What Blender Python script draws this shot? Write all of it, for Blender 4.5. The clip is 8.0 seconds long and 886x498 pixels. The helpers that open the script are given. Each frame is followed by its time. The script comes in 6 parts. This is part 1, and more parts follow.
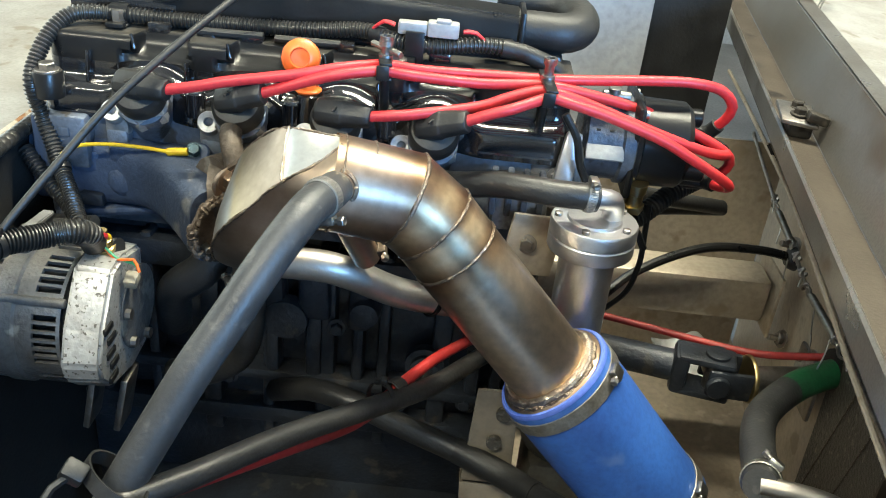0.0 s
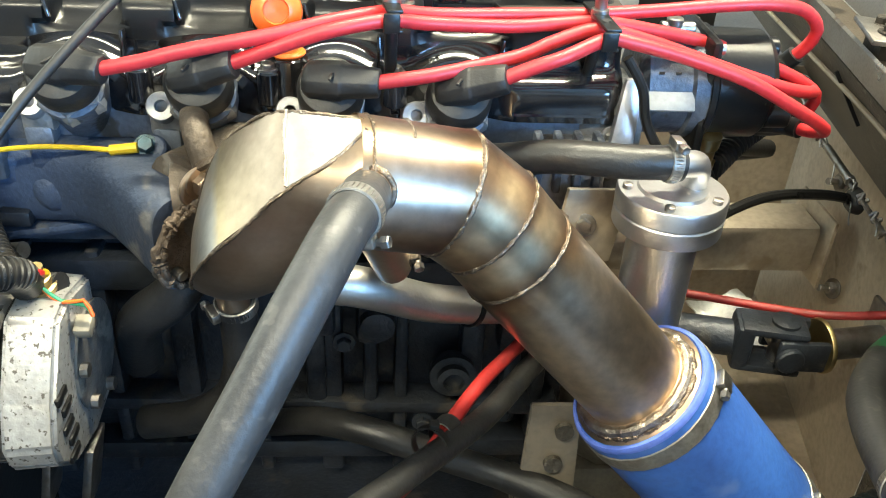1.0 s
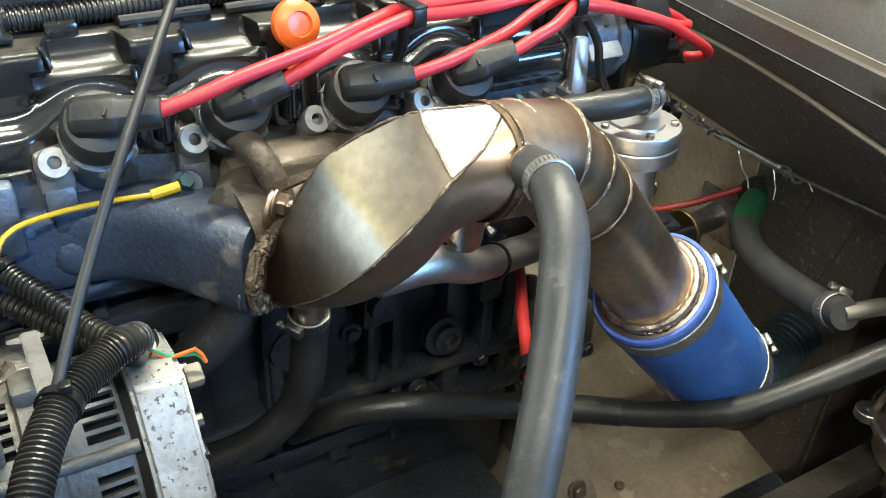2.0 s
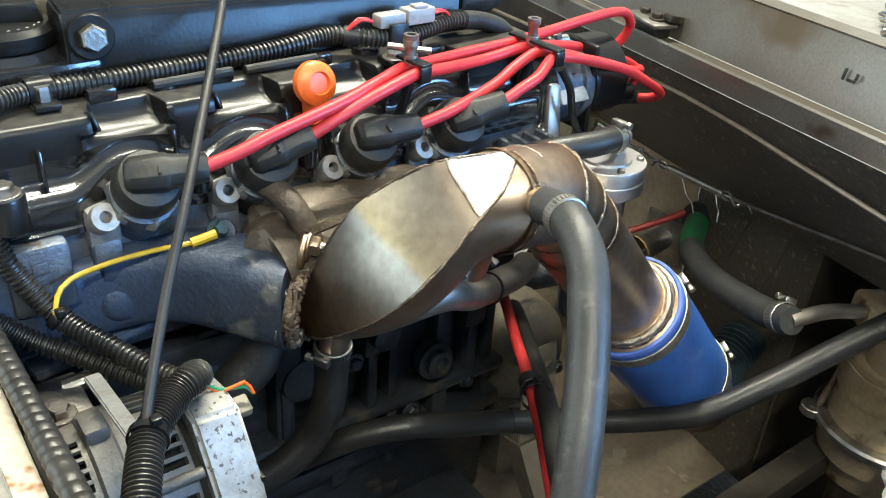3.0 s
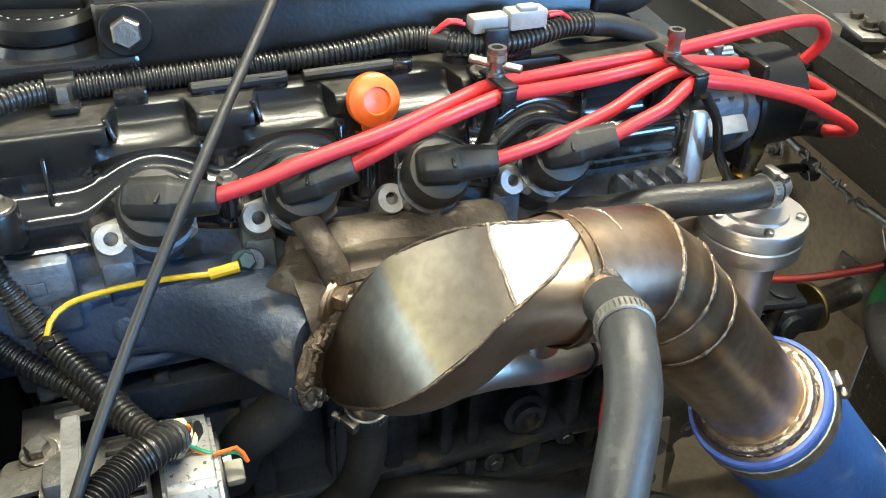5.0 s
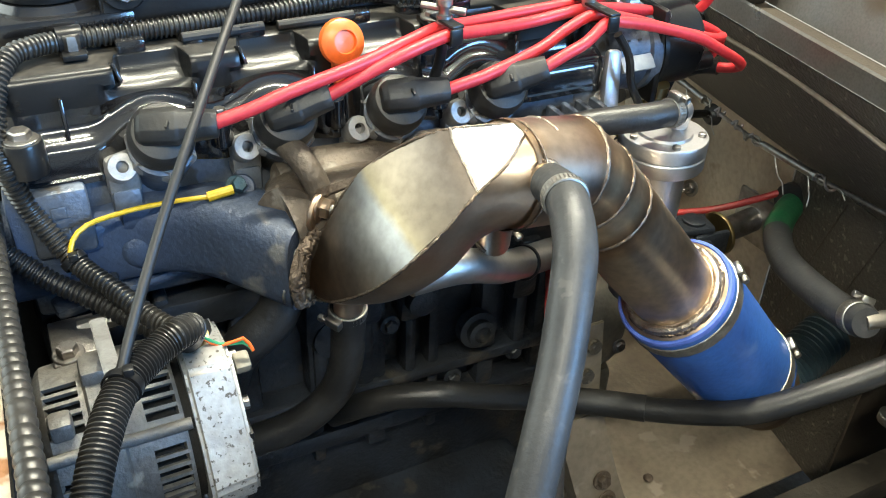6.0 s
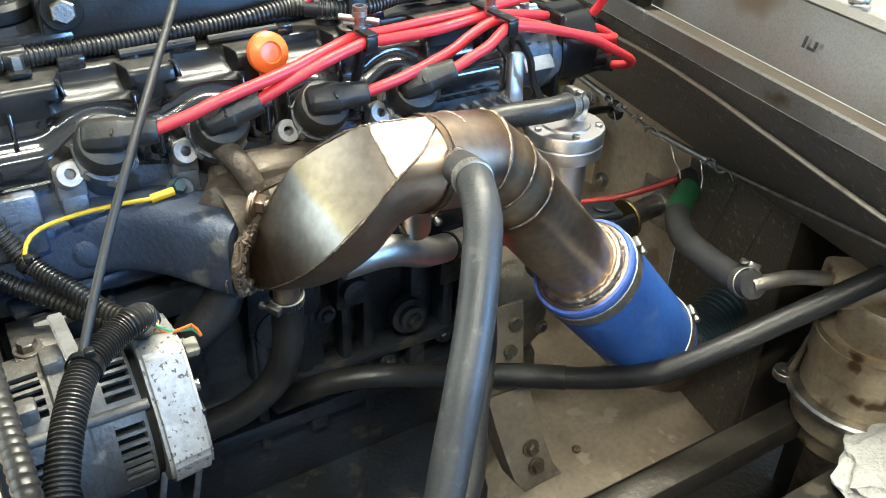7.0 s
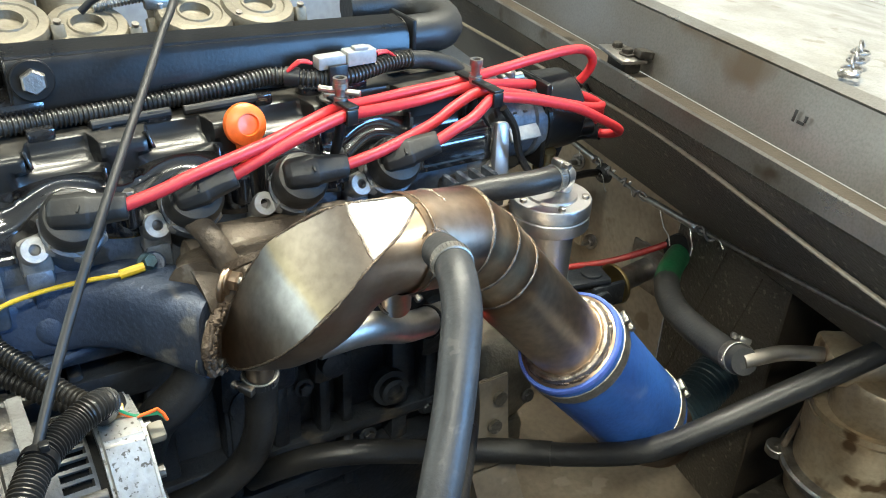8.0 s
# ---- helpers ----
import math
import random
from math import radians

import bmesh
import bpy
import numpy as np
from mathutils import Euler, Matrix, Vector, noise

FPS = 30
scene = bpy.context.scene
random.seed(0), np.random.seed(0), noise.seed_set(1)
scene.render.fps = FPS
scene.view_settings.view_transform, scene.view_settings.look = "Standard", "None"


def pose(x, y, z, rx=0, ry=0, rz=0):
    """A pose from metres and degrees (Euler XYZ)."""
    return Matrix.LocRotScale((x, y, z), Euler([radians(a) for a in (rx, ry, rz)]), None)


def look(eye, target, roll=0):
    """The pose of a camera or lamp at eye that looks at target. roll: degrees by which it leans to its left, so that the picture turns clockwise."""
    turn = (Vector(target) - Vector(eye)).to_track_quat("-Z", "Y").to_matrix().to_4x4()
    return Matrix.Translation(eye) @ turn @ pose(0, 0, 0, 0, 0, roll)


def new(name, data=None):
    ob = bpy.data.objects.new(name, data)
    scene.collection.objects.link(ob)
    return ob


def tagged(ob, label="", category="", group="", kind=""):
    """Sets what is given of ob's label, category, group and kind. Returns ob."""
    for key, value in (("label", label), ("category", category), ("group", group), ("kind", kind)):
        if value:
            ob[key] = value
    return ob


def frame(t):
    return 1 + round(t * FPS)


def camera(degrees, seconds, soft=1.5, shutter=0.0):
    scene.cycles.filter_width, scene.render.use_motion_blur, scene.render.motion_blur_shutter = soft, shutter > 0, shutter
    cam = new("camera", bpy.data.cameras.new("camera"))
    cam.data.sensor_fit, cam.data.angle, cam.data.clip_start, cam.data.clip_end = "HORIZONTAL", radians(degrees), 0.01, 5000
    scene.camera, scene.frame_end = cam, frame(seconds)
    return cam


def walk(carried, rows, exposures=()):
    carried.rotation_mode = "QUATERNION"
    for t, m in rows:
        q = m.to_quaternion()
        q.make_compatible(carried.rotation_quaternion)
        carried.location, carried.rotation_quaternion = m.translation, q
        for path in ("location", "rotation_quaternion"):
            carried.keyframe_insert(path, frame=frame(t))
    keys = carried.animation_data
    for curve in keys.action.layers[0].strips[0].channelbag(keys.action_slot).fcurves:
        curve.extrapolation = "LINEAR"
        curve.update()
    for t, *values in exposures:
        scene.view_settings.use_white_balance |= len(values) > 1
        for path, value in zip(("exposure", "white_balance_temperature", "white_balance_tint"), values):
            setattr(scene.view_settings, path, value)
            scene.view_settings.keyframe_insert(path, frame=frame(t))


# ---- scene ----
cam = camera(54.5, 8.0, 1.05)
PATH = [
    (0, (0.013, -0.005, 1.24), (0.008, 1.742, 0.267), 6.0),
    (0.3, (0.006, 0.029, 1.227), (0.006, 1.780, 0.262), 4.2),
    (0.5, (-0.009, 0.059, 1.218), (-0.004, 1.798, 0.229), 3.3),
    (1, (-0.059, 0.156, 1.19), (0.087, 1.83, 0.106), 3.2),
    (1.2, (-0.093, 0.173, 1.191), (0.186, 1.800, 0.062), 4.3),
    (1.5, (-0.155, 0.176, 1.189), (0.285, 1.777, 0.074), 2.9),
    (1.7, (-0.238, 0.187, 1.194), (0.415, 1.713, 0.078), 3.2),
    (2.8, (-0.397, 0.176, 1.231), (0.645, 1.518, 0.174), 3.2),
    (3, (-0.416, 0.178, 1.237), (0.646, 1.528, 0.211), 4.1),
    (3.5, (-0.438, 0.193, 1.242), (0.634, 1.54, 0.223), 5.1),
    (4, (-0.411, 0.23, 1.244), (0.591, 1.618, 0.211), 5.1),
    (4.2, (-0.377, 0.256, 1.248), (0.524, 1.703, 0.202), 3.7),
    (5.3, (-0.246, 0.229, 1.236), (0.324, 1.751, 0.072), 2.3),
    (5.5, (-0.272, 0.198, 1.245), (0.34, 1.699, 0.072), 1.4),
    (6, (-0.326, 0.151, 1.241), (0.427, 1.618, 0.109), 2.3),
    (6.5, (-0.344, 0.103, 1.227), (0.489, 1.54, 0.112), 2.1),
    (7, (-0.352, 0.087, 1.26), (0.541, 1.498, 0.16), 2.0),
    (7.2, (-0.363, 0.091, 1.272), (0.548, 1.494, 0.175), 3.1),
    (7.5, (-0.359, 0.086, 1.277), (0.58, 1.522, 0.25), 2.9),
    (8, (-0.327, 0.112, 1.272), (0.606, 1.559, 0.255), 2.8),
]
EXPOSURES = [(0.0, 0.18, 6950, -3), (0.5, 0.24, 7150, -3), (1.0, 0.61, 7450, -3), (1.4, 0.63, 7450, -3), (1.7, 0.41, 6950, -2), (3.0, 0.06, 6750, -2), (4.2, 0.06, 6750, -2), (5.5, 0.26, 7150, -2), (6.5, 0.36, 6650, -1), (7.0, 0.36, 6650, -1), (8.0, 0.15, 6700, -2)]
walk(cam, [(t, look(eye, target, roll)) for t, eye, target, roll in PATH], EXPOSURES)

# ---- world and light ----
world = bpy.data.worlds.new("garage_air")
scene.world = world
world.use_nodes = True
world.node_tree.nodes["Background"].inputs[0].default_value = (0.62, 0.72, 0.9, 1)
world.node_tree.nodes["Background"].inputs[1].default_value = 0.12


def area(name, at, to, sx, sy, watts, colour):
    data = bpy.data.lights.new(name, "AREA")
    data.shape, data.size, data.size_y, data.energy, data.color = "RECTANGLE", sx, sy, watts, colour
    ob = new(name, data)
    ob.matrix_world = look(at, to)
    return ob


# Ceiling tubes are unseen and assumed; the front-left one fills the right-hand wall.
area("assumed_tube_over_bay", (0.45, 1.0, 2.75), (0.45, 1.0, 0.0), 1.5, 0.1, 105, (1.0, 0.93, 0.83))
area("added_fill_tube", (-0.8, -0.8, 2.75), (-0.8, -0.8, 0.0), 1.5, 0.1, 70, (1.0, 0.93, 0.83))
# Unseen openings, assumed from where the reflections point.
area("daylight_in_north_doorway", (-2.3, 2.1, 1.6), (0.0, 2.1, 1.5), 2.4, 2.2, 62, (0.86, 0.94, 1.0))
area("daylight_in_east_window", (2.12, -2.5, 1.65), (-0.1, 0.6, 0.9), 1.5, 1.3, 285, (0.2, 0.46, 1.0))


# ---- materials ----
def mat(name, colour, rough=0.5, metal=0.0, second=None, scale=12.0, grain=160.0, bump=0.15, rough_vary=0.12, spots=None, spot_scale=60.0, spot_amount=0.35, coat=0.0, lo=0.35, hi=0.68, stretch=(1, 1, 1)):
    m = bpy.data.materials.new(name)
    m.use_nodes = True
    nt = m.node_tree
    n, link = nt.nodes, nt.links.new
    b = n["Principled BSDF"]
    b.inputs["Metallic"].default_value = metal
    b.inputs["Coat Weight"].default_value = coat
    b.inputs["Coat Roughness"].default_value = 0.12
    tc = n.new("ShaderNodeTexCoord")
    mp = n.new("ShaderNodeMapping")
    mp.inputs["Scale"].default_value = stretch
    link(tc.outputs["Object"], mp.inputs["Vector"])

    def noise_tex(sc, detail):
        x = n.new("ShaderNodeTexNoise")
        x.inputs["Scale"].default_value, x.inputs["Detail"].default_value = sc, detail
        link(mp.outputs["Vector"], x.inputs["Vector"])
        return x

    def ramp(src, a, c0, d, c1):
        r = n.new("ShaderNodeValToRGB")
        r.color_ramp.elements[0].position, r.color_ramp.elements[1].position = a, d
        r.color_ramp.elements[0].color, r.color_ramp.elements[1].color = (*c0, 1), (*c1, 1)
        link(src, r.inputs["Fac"])
        return r.outputs["Color"]

    big, fine = noise_tex(scale, 6), noise_tex(grain, 4)
    second = second or tuple(c * 0.72 for c in colour)
    col = ramp(big.outputs["Fac"], lo, colour, hi, second)
    dirt = n.new("ShaderNodeMix")
    dirt.data_type, dirt.blend_type = "RGBA", "MULTIPLY"
    dirt.inputs["Factor"].default_value = 0.18 if metal > 0.9 else 0.5
    link(col, dirt.inputs["A"])
    link(ramp(fine.outputs["Fac"], 0.3, (0.62, 0.62, 0.62), 0.6, (1, 1, 1)), dirt.inputs["B"])
    col = dirt.outputs["Result"]
    if spots:
        sp = noise_tex(spot_scale, 3)
        mx = n.new("ShaderNodeMix")
        mx.data_type = "RGBA"
        link(ramp(sp.outputs["Fac"], 0.5 + (1 - spot_amount) * 0.14, (0, 0, 0), 0.56 + (1 - spot_amount) * 0.14, (1, 1, 1)), mx.inputs["Factor"])
        link(col, mx.inputs["A"])
        mx.inputs["B"].default_value = (*spots, 1)
        col = mx.outputs["Result"]
    link(col, b.inputs["Base Color"])
    mr = n.new("ShaderNodeMapRange")
    mr.inputs["To Min"].default_value, mr.inputs["To Max"].default_value = max(0.03, rough - rough_vary), min(1, rough + rough_vary)
    link(big.outputs["Fac"], mr.inputs["Value"])
    link(mr.outputs["Result"], b.inputs["Roughness"])
    bp = n.new("ShaderNodeBump")
    bp.inputs["Strength"].default_value, bp.inputs["Distance"].default_value = bump, 0.002
    link(fine.outputs["Fac"], bp.inputs["Height"])
    link(bp.outputs["Normal"], b.inputs["Normal"])
    return m


ALU = mat("cast_aluminium", (0.3, 0.305, 0.315), 0.48, 0.6, (0.12, 0.115, 0.115), 22, 260, 0.4, spots=(0.08, 0.07, 0.06), spot_scale=35, spot_amount=0.3)
ALU_CLEAN = mat("machined_aluminium", (0.66, 0.66, 0.67), 0.4, 1.0, (0.48, 0.48, 0.49), 25, 400, 0.12)
ALU_LUG = mat("bright_cast_aluminium", (0.42, 0.42, 0.42), 0.48, 0.7, (0.27, 0.265, 0.26), 60, 260, 0.3)
ALU_SPECK = mat("speckled_aluminium", (0.43, 0.43, 0.42), 0.45, 0.5, (0.29, 0.275, 0.25), 24, 200, 0.25, spots=(0.1, 0.09, 0.078), spot_scale=260, spot_amount=0.3)
ALT = mat("alternator_casting", (0.15, 0.15, 0.15), 0.5, 0.4, (0.07, 0.063, 0.055), 26, 240, 0.5, spots=(0.21, 0.195, 0.17), spot_scale=50, spot_amount=0.22)
# Dark oily colour with the blue sheen of the daylight mixed in.
BLOCK = mat("blue_lit_oily_block", (0.026, 0.032, 0.043), 0.45, 0.15, (0.011, 0.0115, 0.0125), 16, 150, 0.7, spots=(0.05, 0.044, 0.037), spot_scale=34, spot_amount=0.2)
# Near-black that stands in for shade on the wing side and inside the alternator.
SHADE_JOINT_BLACK = mat("shade_and_joint_black", (0.004, 0.004, 0.004), 0.8, 0.0, (0.007, 0.006, 0.005), 20, 200, 0.3)
# Shade below the engine is put into this near-black; the brown is dirt.
SUMP_SHADE_DIRT = mat("shade_black_brown_dirt", (0.009, 0.008, 0.0065), 0.55, 0.0, (0.028, 0.021, 0.014), 11, 120, 0.9, lo=0.45, hi=0.75)
IRON = mat("heat_browned_cast_iron", (0.13, 0.105, 0.08), 0.6, 0.35, (0.06, 0.045, 0.034), 20, 170, 0.9, spots=(0.2, 0.175, 0.145), spot_scale=46, spot_amount=0.25)
# Blue of the daylight on the grey castings is put into both base colours.
MANI = mat("blue_lit_cast_manifold", (0.05, 0.073, 0.125), 0.52, 0.2, (0.03, 0.039, 0.06), 13, 240, 0.5, spots=(0.12, 0.12, 0.12), spot_scale=28, spot_amount=0.14)
HEAD_ALU = mat("blue_lit_head_casting", (0.155, 0.182, 0.228), 0.48, 0.45, (0.06, 0.066, 0.08), 24, 260, 0.45, spots=(0.06, 0.054, 0.048), spot_scale=40, spot_amount=0.32)
COVER = mat("glossy_black_cover_paint", (0.0075, 0.007, 0.008), 0.14, 0.0, (0.018, 0.018, 0.019), 30, 420, 0.05, rough_vary=0.07, coat=0.5)
COVER_TOP = mat("dusty_black_cover", (0.007, 0.007, 0.0073), 0.32, 0.0, (0.014, 0.0135, 0.013), 26, 700, 0.06, coat=0.12)
PLASTIC = mat("black_plastic", (0.0075, 0.0075, 0.008), 0.31, 0.0, (0.014, 0.014, 0.014), 25, 300, 0.08)
PLASTIC.node_tree.nodes["Principled BSDF"].inputs["Specular IOR Level"].default_value = 0.28
RUBBER = mat("dusty_black_rubber", (0.0085, 0.0085, 0.0088), 0.48, 0.0, (0.017, 0.0165, 0.016), 26, 260, 0.2)
HOSE = mat("grey_rubber_hose", (0.031, 0.0315, 0.0325), 0.47, 0.0, (0.05, 0.05, 0.051), 30, 320, 0.16, rough_vary=0.1, spots=(0.066, 0.064, 0.061), spot_scale=90, spot_amount=0.12)
HOSE_DARK = mat("dark_rubber_hose", (0.012, 0.012, 0.0125), 0.42, 0.0, (0.024, 0.023, 0.0215), 24, 260, 0.25)
RED = mat("red_silicone_cable", (0.58, 0.027, 0.033), 0.44, 0.0, (0.48, 0.022, 0.027), 30, 200, 0.08)
RED_DIRTY = mat("dirty_red_cable", (0.4, 0.022, 0.022), 0.45, 0.0, (0.24, 0.02, 0.018), 20, 200, 0.1)
BLUE = mat("blue_silicone_hose", (0.035, 0.12, 0.42), 0.42, 0.0, (0.028, 0.09, 0.34), 14, 200, 0.15, spots=(0.08, 0.16, 0.42), spot_scale=18, spot_amount=0.12)
BLUE_EDGE = mat("faded_blue_silicone", (0.12, 0.19, 0.62), 0.45, 0.0, (0.08, 0.15, 0.55), 20, 200, 0.1)
STEEL_WARM = mat("brown_heat_tinted_steel", (0.56, 0.45, 0.345), 0.38, 1.0, (0.33, 0.225, 0.15), 17, 280, 0.06, rough_vary=0.1)
DULL_PIPE = mat("dull_water_pipe_steel", (0.56, 0.545, 0.52), 0.44, 1.0, (0.38, 0.345, 0.3), 22, 260, 0.12)
TEAL_DUCT = mat("dark_teal_duct", (0.014, 0.028, 0.036), 0.45, 0.0, (0.03, 0.042, 0.048), 30, 240, 0.3)
TEAL_BOLT = mat("teal_passivated_bolt", (0.05, 0.1, 0.115), 0.42, 0.4, (0.03, 0.045, 0.05), 160, 400, 0.25)


def dusted(m, colour, low=0.55, high=0.97):
    """Settled dust on faces that look upwards."""
    n, link = m.node_tree.nodes, m.node_tree.links.new
    b = n["Principled BSDF"]
    geo = n.new("ShaderNodeNewGeometry")
    sep = n.new("ShaderNodeSeparateXYZ")
    link(geo.outputs["Normal"], sep.inputs[0])
    rng = n.new("ShaderNodeMapRange")
    rng.inputs["From Min"].default_value, rng.inputs["From Max"].default_value = low, high
    link(sep.outputs["Z"], rng.inputs["Value"])
    tc = n.new("ShaderNodeTexCoord")
    tex = n.new("ShaderNodeTexNoise")
    tex.inputs["Scale"].default_value, tex.inputs["Detail"].default_value, tex.inputs["Roughness"].default_value = 90, 10, 0.75
    link(tc.outputs["Object"], tex.inputs["Vector"])
    spread = n.new("ShaderNodeMapRange")
    spread.inputs["From Min"].default_value, spread.inputs["From Max"].default_value = 0.3, 0.72
    spread.inputs["To Max"].default_value = 0.8
    link(tex.outputs["Fac"], spread.inputs["Value"])
    mul = n.new("ShaderNodeMath")
    mul.operation = "MULTIPLY"
    link(rng.outputs["Result"], mul.inputs[0])
    link(spread.outputs["Result"], mul.inputs[1])
    for socket, value, kind in (("Base Color", (*colour, 1), "RGBA"), ("Roughness", 0.62, "FLOAT")):
        mix = n.new("ShaderNodeMix")
        mix.data_type = kind
        a, c = (mix.inputs[2], mix.inputs[3]) if kind == "FLOAT" else (mix.inputs[6], mix.inputs[7])
        link(mul.outputs[0], mix.inputs[0])
        link(b.inputs[socket].links[0].from_socket, a)
        c.default_value = value
        link(mix.outputs[2 if kind == "RGBA" else 0], b.inputs[socket])
    return m


COVER_TOP.node_tree.nodes["Principled BSDF"].inputs["Specular IOR Level"].default_value = 0.3
dusted(COVER_TOP, (0.1, 0.092, 0.08), 0.9, 0.995)
dusted(RUBBER, (0.021, 0.02, 0.018))
dusted(ALT, (0.2, 0.185, 0.16))


def heat_tinted(name, along_, start, end, stops, rough, wander=0.03):
    """Bare steel whose heat colours run in bands along a direction."""
    m = mat(name, (0.5, 0.5, 0.5), rough, 1.0, (0.42, 0.42, 0.42), 18, 260, 0.05, rough_vary=0.1)
    n, link = m.node_tree.nodes, m.node_tree.links.new
    tc = n.new("ShaderNodeTexCoord")
    dot = n.new("ShaderNodeVectorMath")
    dot.operation = "DOT_PRODUCT"
    dot.inputs[1].default_value = Vector(along_).normalized()
    link(tc.outputs["Object"], dot.inputs[0])
    warp = n.new("ShaderNodeTexNoise")
    warp.inputs["Scale"].default_value, warp.inputs["Detail"].default_value = 24, 4
    link(tc.outputs["Object"], warp.inputs["Vector"])
    add = n.new("ShaderNodeMath")
    add.operation = "MULTIPLY_ADD"
    add.inputs[1].default_value = wander
    link(warp.outputs["Fac"], add.inputs[0])
    link(dot.outputs["Value"], add.inputs[2])
    rng = n.new("ShaderNodeMapRange")
    rng.inputs["From Min"].default_value, rng.inputs["From Max"].default_value = start + wander / 2, end + wander / 2
    link(add.outputs["Value"], rng.inputs["Value"])
    ramp = n.new("ShaderNodeValToRGB")
    e = ramp.color_ramp.elements
    e[0].position, e[0].color = stops[0][0], (*stops[0][1], 1)
    e[1].position, e[1].color = stops[-1][0], (*stops[-1][1], 1)
    for at, c in stops[1:-1]:
        s = e.new(at)
        s.color = (*c, 1)
    link(rng.outputs["Result"], ramp.inputs["Fac"])
    grime = n.new("ShaderNodeTexNoise")
    grime.inputs["Scale"].default_value, grime.inputs["Detail"].default_value = 130, 8
    link(tc.outputs["Object"], grime.inputs["Vector"])
    fade = n.new("ShaderNodeMapRange")
    fade.inputs["From Min"].default_value, fade.inputs["From Max"].default_value = 0.3, 0.7
    fade.inputs["To Min"].default_value, fade.inputs["To Max"].default_value = 0.8, 1.08
    link(grime.outputs["Fac"], fade.inputs["Value"])
    mul = n.new("ShaderNodeVectorMath")
    mul.operation = "SCALE"
    link(ramp.outputs["Color"], mul.inputs[0])
    link(fade.outputs["Result"], mul.inputs["Scale"])
    link(mul.outputs["Vector"], n["Principled BSDF"].inputs["Base Color"])
    return m


# Pale stop before the fold paints a highlight; the rest is heat tint.
STEEL_LID = heat_tinted("heat_tint_highlight_sheet", (0.525, -0.2025, 0.827), -0.035, 0.166, ((0.0, (0.19, 0.11, 0.063)), (0.13, (0.23, 0.155, 0.1)), (0.26, (0.28, 0.225, 0.175)), (0.4, (0.34, 0.315, 0.285)), (0.53, (0.405, 0.395, 0.375)), (0.565, (0.42, 0.34, 0.215)), (0.61, (0.355, 0.285, 0.2)), (0.78, (0.325, 0.265, 0.21)), (1.0, (0.32, 0.245, 0.185))), 0.38, 0.014)
STEEL_PATCH = mat("bright_sanded_steel", (0.8, 0.79, 0.76), 0.36, 1.0, (0.6, 0.59, 0.56), 40, 300, 0.08)
WELD = mat("weld_bead", (0.3, 0.235, 0.18), 0.4, 1.0, (0.13, 0.095, 0.07), 150, 700, 0.6)
WELD_BRIGHT = mat("bright_weld_bead", (0.5, 0.44, 0.38), 0.38, 1.0, (0.22, 0.165, 0.125), 110, 600, 0.5)
RUSTY = mat("rusty_flange_steel", (0.075, 0.052, 0.036), 0.6, 0.6, (0.19, 0.15, 0.115), 55, 300, 0.8)
CLAMP = mat("zinc_clamp_steel", (0.42, 0.41, 0.385), 0.38, 1.0, (0.24, 0.225, 0.2), 90, 400, 0.2)
CLAMP_BAND = mat("zinc_clamp_band", (0.38, 0.37, 0.345), 0.42, 0.8, (0.24, 0.225, 0.2), 90, 400, 0.2)
BRASS = mat("brass", (0.5, 0.38, 0.18), 0.35, 1.0)
BOLT = mat("dull_bolt_steel", (0.4, 0.38, 0.36), 0.38, 1.0, (0.22, 0.2, 0.18), 60, 400, 0.25)
CHASSIS = mat("bare_brown_sheet_steel", (0.5, 0.43, 0.34), 0.45, 0.35, (0.34, 0.275, 0.2), 6, 130, 0.25, spots=(0.3, 0.24, 0.17), spot_scale=22, spot_amount=0.25)
FLOOR_PAN = mat("dirty_brown_floor_steel", (0.26, 0.218, 0.165), 0.5, 0.3, (0.165, 0.13, 0.095), 9, 130, 0.3, spots=(0.28, 0.24, 0.19), spot_scale=30, spot_amount=0.2)
RAIL = mat("silver_grey_rail_paint", (0.19, 0.185, 0.177), 0.34, 0.6, (0.135, 0.118, 0.098), 5, 420, 0.06, rough_vary=0.08, spots=(0.1, 0.075, 0.052), spot_scale=6, spot_amount=0.3)
RAIL_DIRTY = mat("dirty_brown_rail", (0.1, 0.083, 0.065), 0.45, 0.35, (0.045, 0.035, 0.026), 8, 300, 0.2, spots=(0.025, 0.021, 0.017), spot_scale=12, spot_amount=0.25)
# Paler RAIL copy: highlight on lip and top flange is in the colour.
RAIL_HIGHLIGHT = mat("rail_edge_highlight", (0.33, 0.32, 0.305), 0.3, 0.75, (0.2, 0.18, 0.155), 9, 420, 0.06, rough_vary=0.1, spots=(0.13, 0.1, 0.075), spot_scale=14, spot_amount=0.2)
STRUT = mat("dark_dirty_strut", (0.05, 0.043, 0.034), 0.5, 0.3, (0.02, 0.017, 0.013), 14, 180, 0.4, spots=(0.1, 0.085, 0.065), spot_scale=28, spot_amount=0.15)
DARKWALL = mat("black_bitumen_panel", (0.055, 0.048, 0.038), 0.5, 0.0, (0.1, 0.085, 0.066), 7, 240, 1.0, spots=(0.17, 0.15, 0.12), spot_scale=130, spot_amount=0.12)
PANEL = mat("scuffed_white_panel", (0.275, 0.27, 0.255), 0.5, 0.0, (0.19, 0.178, 0.156), 16, 260, 0.15, spots=(0.15, 0.132, 0.105), spot_scale=30, spot_amount=0.14)
RUST = mat("rusted_panel_edge", (0.5, 0.46, 0.39), 0.65, 0.0, (0.4, 0.34, 0.26), 20, 220, 0.5, spots=(0.24, 0.11, 0.045), spot_scale=42, spot_amount=0.5)
